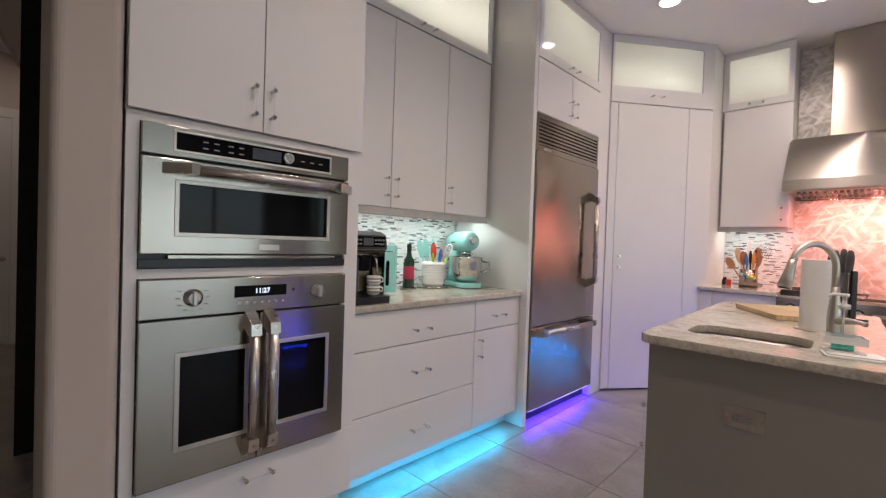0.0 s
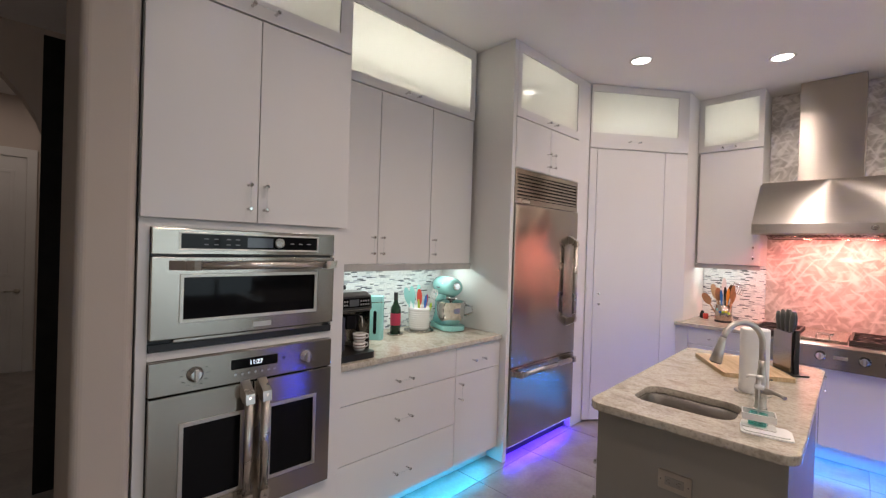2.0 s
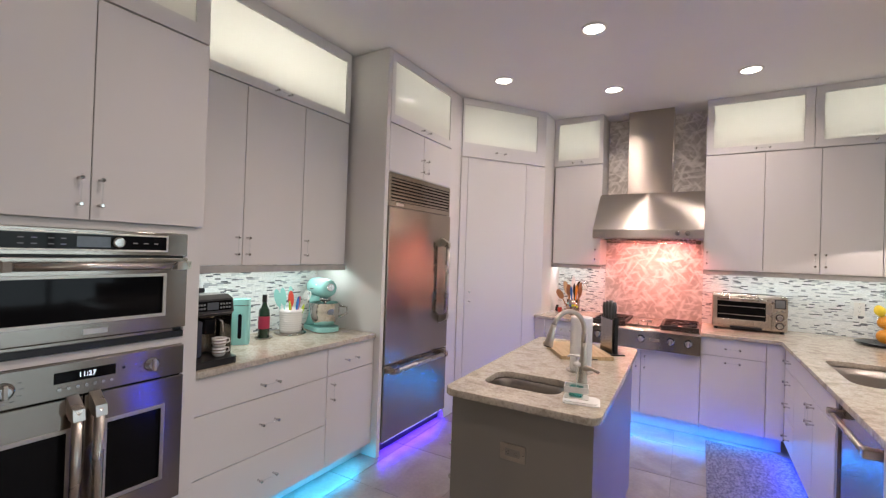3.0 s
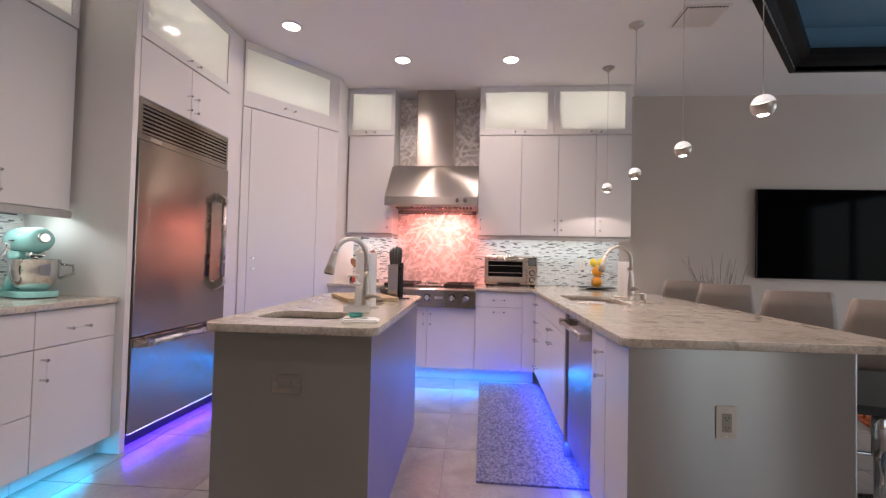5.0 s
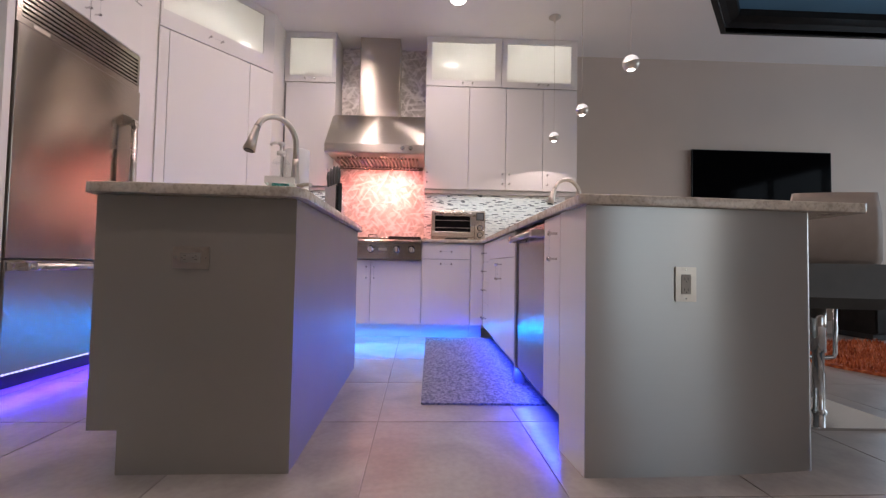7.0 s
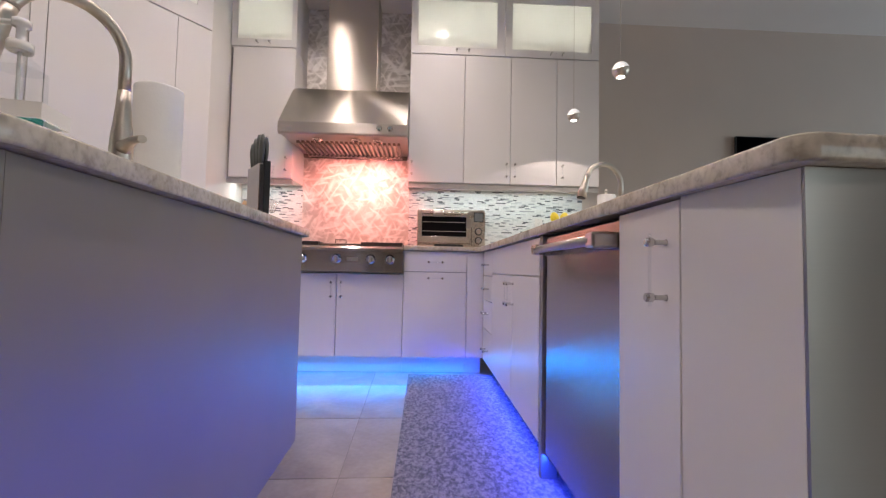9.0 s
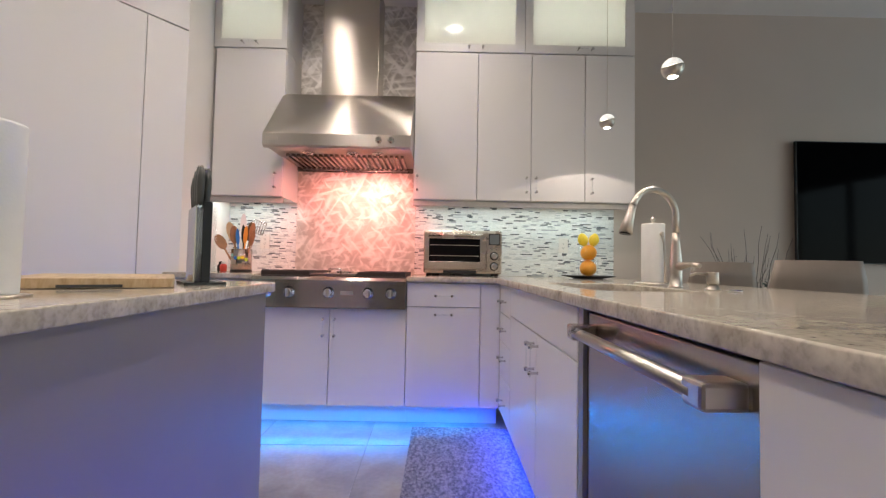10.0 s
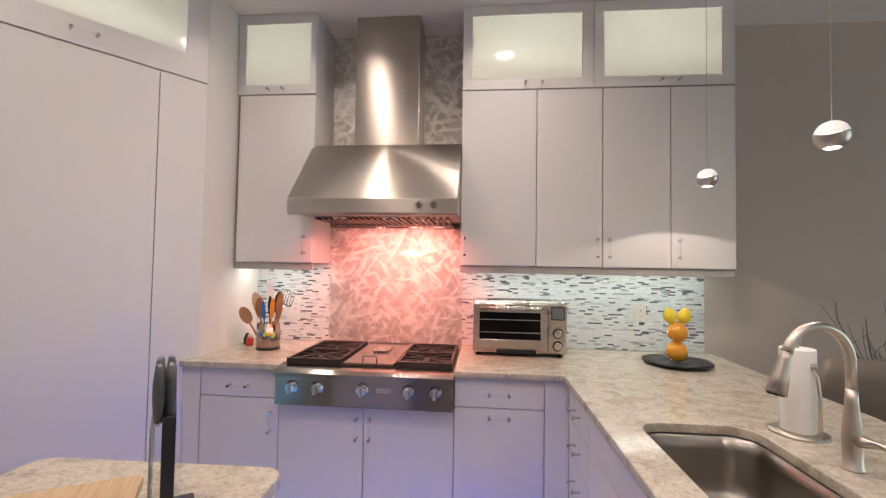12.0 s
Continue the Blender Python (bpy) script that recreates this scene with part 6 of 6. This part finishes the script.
part("glass", lathe(bmesh.new(), [(0.066, 0.0), (0.070, 0.004), (0.072, 0.235)], 36), ACRYLIC, vs, "clear glass cylinder")


def fruit(name, x, y, z, r, mat, label, stretch=1.0, tilt=0):
    b = bmesh.new()
    bmesh.ops.create_icosphere(b, subdivisions=3, radius=r)
    for v in b.verts:
        n = noise.noise(v.co * 30) * 0.015
        v.co *= 1 + n
        v.co.z *= stretch * (1 + (0.12 if stretch > 1 and abs(v.co.z) > r * 0.85 else 0))
    for f in b.faces:
        f.smooth = True
    return solo(name, b, mat, label, "fruit", m=pose(x, y, z, 0, tilt, 0))


zb = TOP + 0.0165
fruit("orange", 1.815, 4.55, zb + 0.058, 0.058, ORANGE, "ripe orange inside the glass cylinder")
fruit("orange", 1.817, 4.548, zb + 0.170, 0.056, ORANGE, "ripe orange on top of another")
fruit("lemon", 1.777, 4.55, zb + 0.262, 0.036, LEMON, "yellow lemon on top of the oranges", 1.2, -15)
fruit("lemon", 1.857, 4.552, zb + 0.262, 0.036, LEMON, "yellow lemon on top of the oranges", 1.2, 15)

# ---- living room things ----
pp = thing("planter", pose(3.12, 4.72, 0), "tall grey planter with bare twigs and dark leaves", "planter")
part("pot", lathe(bmesh.new(), [(0.11, 0.0), (0.12, 0.01), (0.15, 0.62), (0.15, 0.65), (0.135, 0.65), (0.13, 0.60), (0.001, 0.58)], 28), DARKGREY, pp)
rnd = random.Random(11)
for k in range(32):
    a, lean = rnd.random() * 6.28, 0.05 + rnd.random() * 0.28
    L = 0.35 + rnd.random() * 0.40
    p0 = Vector((0.06 * math.cos(a), 0.06 * math.sin(a), 0.6))
    pts = [p0]
    for u in range(1, 7):
        w = Vector((rnd.uniform(-1, 1), rnd.uniform(-1, 1), rnd.uniform(-0.5, 0.5))) * 0.018
        nx = Vector((0.06 * math.cos(a) + lean * math.cos(a) * u / 6 * L * 1.6, 0.06 * math.sin(a) + lean * math.sin(a) * u / 6 * L * 0.7, 0.6 + L * u / 6))
        pts.append(nx + w)
    tw = part("twig", tube(bmesh.new(), pts, [0.0036 - 0.0004 * u for u in range(7)], 6), TWIG, pp)
    if k % 2:
        q = pts[3]
        part("side_twig", tube(bmesh.new(), [q, q + Vector((rnd.uniform(-0.09, 0.09), 0.02, 0.10)), q + Vector((rnd.uniform(-0.13, 0.13), 0.03, 0.18))], [0.0022, 0.0018, 0.0012], 5), TWIG, tw)
for k in range(26):
    x, y, z = 0.14 + rnd.uniform(-0.06, 0.06), rnd.uniform(-0.1, 0.05), 0.70 + rnd.random() * 0.28
    b = bmesh.new()
    d = rnd.random() * 6.28
    ux, uy = math.cos(d) * 0.042, math.sin(d) * 0.042
    v = [b.verts.new(q) for q in ((x - ux, y - uy, z), (x - uy * 0.5, y + ux * 0.5, z + 0.012), (x + ux, y + uy, z + 0.02), (x + uy * 0.5, y - ux * 0.5, z + 0.006))]
    b.faces.new((v[0], v[1], v[2]))
    b.faces.new((v[0], v[2], v[3]))
    part("leaf", b, GREENL, pp)

cs = thing("media_console", pose(5.6, 4.66, 0), "low black wooden media console against the wall", "console")
part("body", B(-0.35, 1.1, -0.22, 0.24, 0.06, 0.50, bev=0.004), DARKWOOD, cs)
part("top", B(-0.36, 1.11, -0.23, 0.25, 0.502, 0.525, bev=0.003), paint("grey_stone_top", (0.35, 0.33, 0.31), 0.4, 0.05, 8), cs)
for x in (-0.34, 0.39):
    part("door", B(x, x + 0.70, -0.236, -0.222, 0.08, 0.49, bev=0.003), DARKWOOD, cs)
part("plinth", B(-0.33, 1.08, -0.18, 0.22, 0.0, 0.06), BLACK, cs)

# diode strip in front of the toe kick under the refrigerator
ls = thing("led_strip", pose(-1.552, 2.82, 0.088), "strip of glowing violet-blue diodes under the refrigerator", "led strip")
part("band", B(-0.004, 0.0, -0.445, 0.445, -0.005, 0.005), TRIM, ls, "white plastic band")
DIODE = finish("diode", B(-0.001, 0.0025, -0.003, 0.003, -0.0025, 0.0025), glow("diode_glow", (0.72, 0.74, 1.0), 5.0))
for k in range(34):
    o = new("diode", DIODE)
    o.parent = ls
    o.location = (0.0, -0.43 + k * 0.026, 0.0)

# ---- tiled floor and mosaic ----
floor = solo("floor", B(-6.6, XR, YF, YB, -0.1, -0.004), GROUT, "large beige porcelain floor tiles with narrow grey joints", "floor", "structure")
TS = 0.636
tile = finish("tile", B(-TS / 2 + 0.002, TS / 2 - 0.002, -TS / 2 + 0.002, TS / 2 - 0.002, -0.0038, 0.0, bev=0.0012, seg=1), TILE)
rest = bmesh.new()
for i in range(-11, 12):
    for j in range(-10, 6):
        cx, cy = 0.415 + TS * (i + 0.5), 2.035 + TS * (j + 0.5)
        if cx - TS / 2 > XR or cy - TS / 2 > YB or cy + TS / 2 < YF or cx + TS / 2 < -6.5:
            continue
        if -2.4 < cx < 6.0 and -0.6 < cy:
            o = new("tile", tile)
            o.location = (cx - 0.028 * (cy - 2.04), cy + 0.028 * (cx - 0.42), 0)
            o.rotation_euler = (0, 0, radians(90 * ((i * 3 + j * 7) % 4) + 1.6))
            o.parent = floor
        else:
            cx, cy = cx - 0.028 * (cy - 2.04), cy + 0.028 * (cx - 0.42)
            box(rest, max(cx - TS / 2, -6.5) + 0.002, min(cx + TS / 2, XR) - 0.002, max(cy - TS / 2, YF) + 0.002, cy + TS / 2 - 0.002, -0.0038, 0.0)
o = part("tiles", rest, TILE, floor)
tagged(o, kind="stuff")


def mosaic(name, m, w, z0, z1, label):
    """Narrow strips of glass and stone, laid like bricks, each one standing proud of the grout."""
    rnd = random.Random(len(name) + int(w * 100))
    verts, faces = [], []
    h, gap, z, row = 0.0088, 0.0012, z0 + 0.001, 0
    while z + h < z1:
        x = -rnd.random() * 0.06
        while x < w:
            l = rnd.choice((0.032, 0.04, 0.048, 0.056))
            x0, x1 = max(x, 0.0), min(x + l - gap, w)
            if x1 - x0 > 0.006:
                y = -0.004 - rnd.random() * 0.0025
                n = len(verts)
                verts += [(x0, -0.001, z), (x1, -0.001, z), (x1, -0.001, z + h), (x0, -0.001, z + h), (x0 + 0.0006, y, z + 0.0006), (x1 - 0.0006, y, z + 0.0006), (x1 - 0.0006, y, z + h - 0.0006), (x0 + 0.0006, y, z + h - 0.0006)]
                faces += [(n + 4, n + 5, n + 6, n + 7), (n, n + 1, n + 5, n + 4), (n + 1, n + 2, n + 6, n + 5), (n + 2, n + 3, n + 7, n + 6), (n + 3, n, n + 4, n + 7)]
            x += l
        z += h + gap
        row += 1
    t = solo("mosaic_splashback", B(0, w, -0.001, 0.003, z0, z1), paint("light_grout", (0.62, 0.62, 0.60), 0.9, 0.05, 60, 0.2), label, "splashback", m=m)
    me = bpy.data.meshes.new("mosaic_tiles")
    me.from_pydata(verts, [], faces)
    me.materials.append(MOSAIC)
    o = new("mosaic_tiles", me)
    o.parent = t
    tagged(o, kind="stuff")


mosaic("left", pose(XL + 0.005, 0.925, 0, 0, 0, 90), 1.36, TOP + 0.001, UZ - 0.002, "white and grey glass strip mosaic behind the coffee counter")
mosaic("back", pose(-0.943, YB - 0.005, 0), 0.537, TOP + 0.001, ZU - 0.002, "white and grey glass strip mosaic beside the cooktop")
mosaic("backr", pose(0.548, YB - 0.005, 0), 1.60, TOP + 0.001, ZU - 0.002, "white and grey glass strip mosaic behind the breakfast bar")
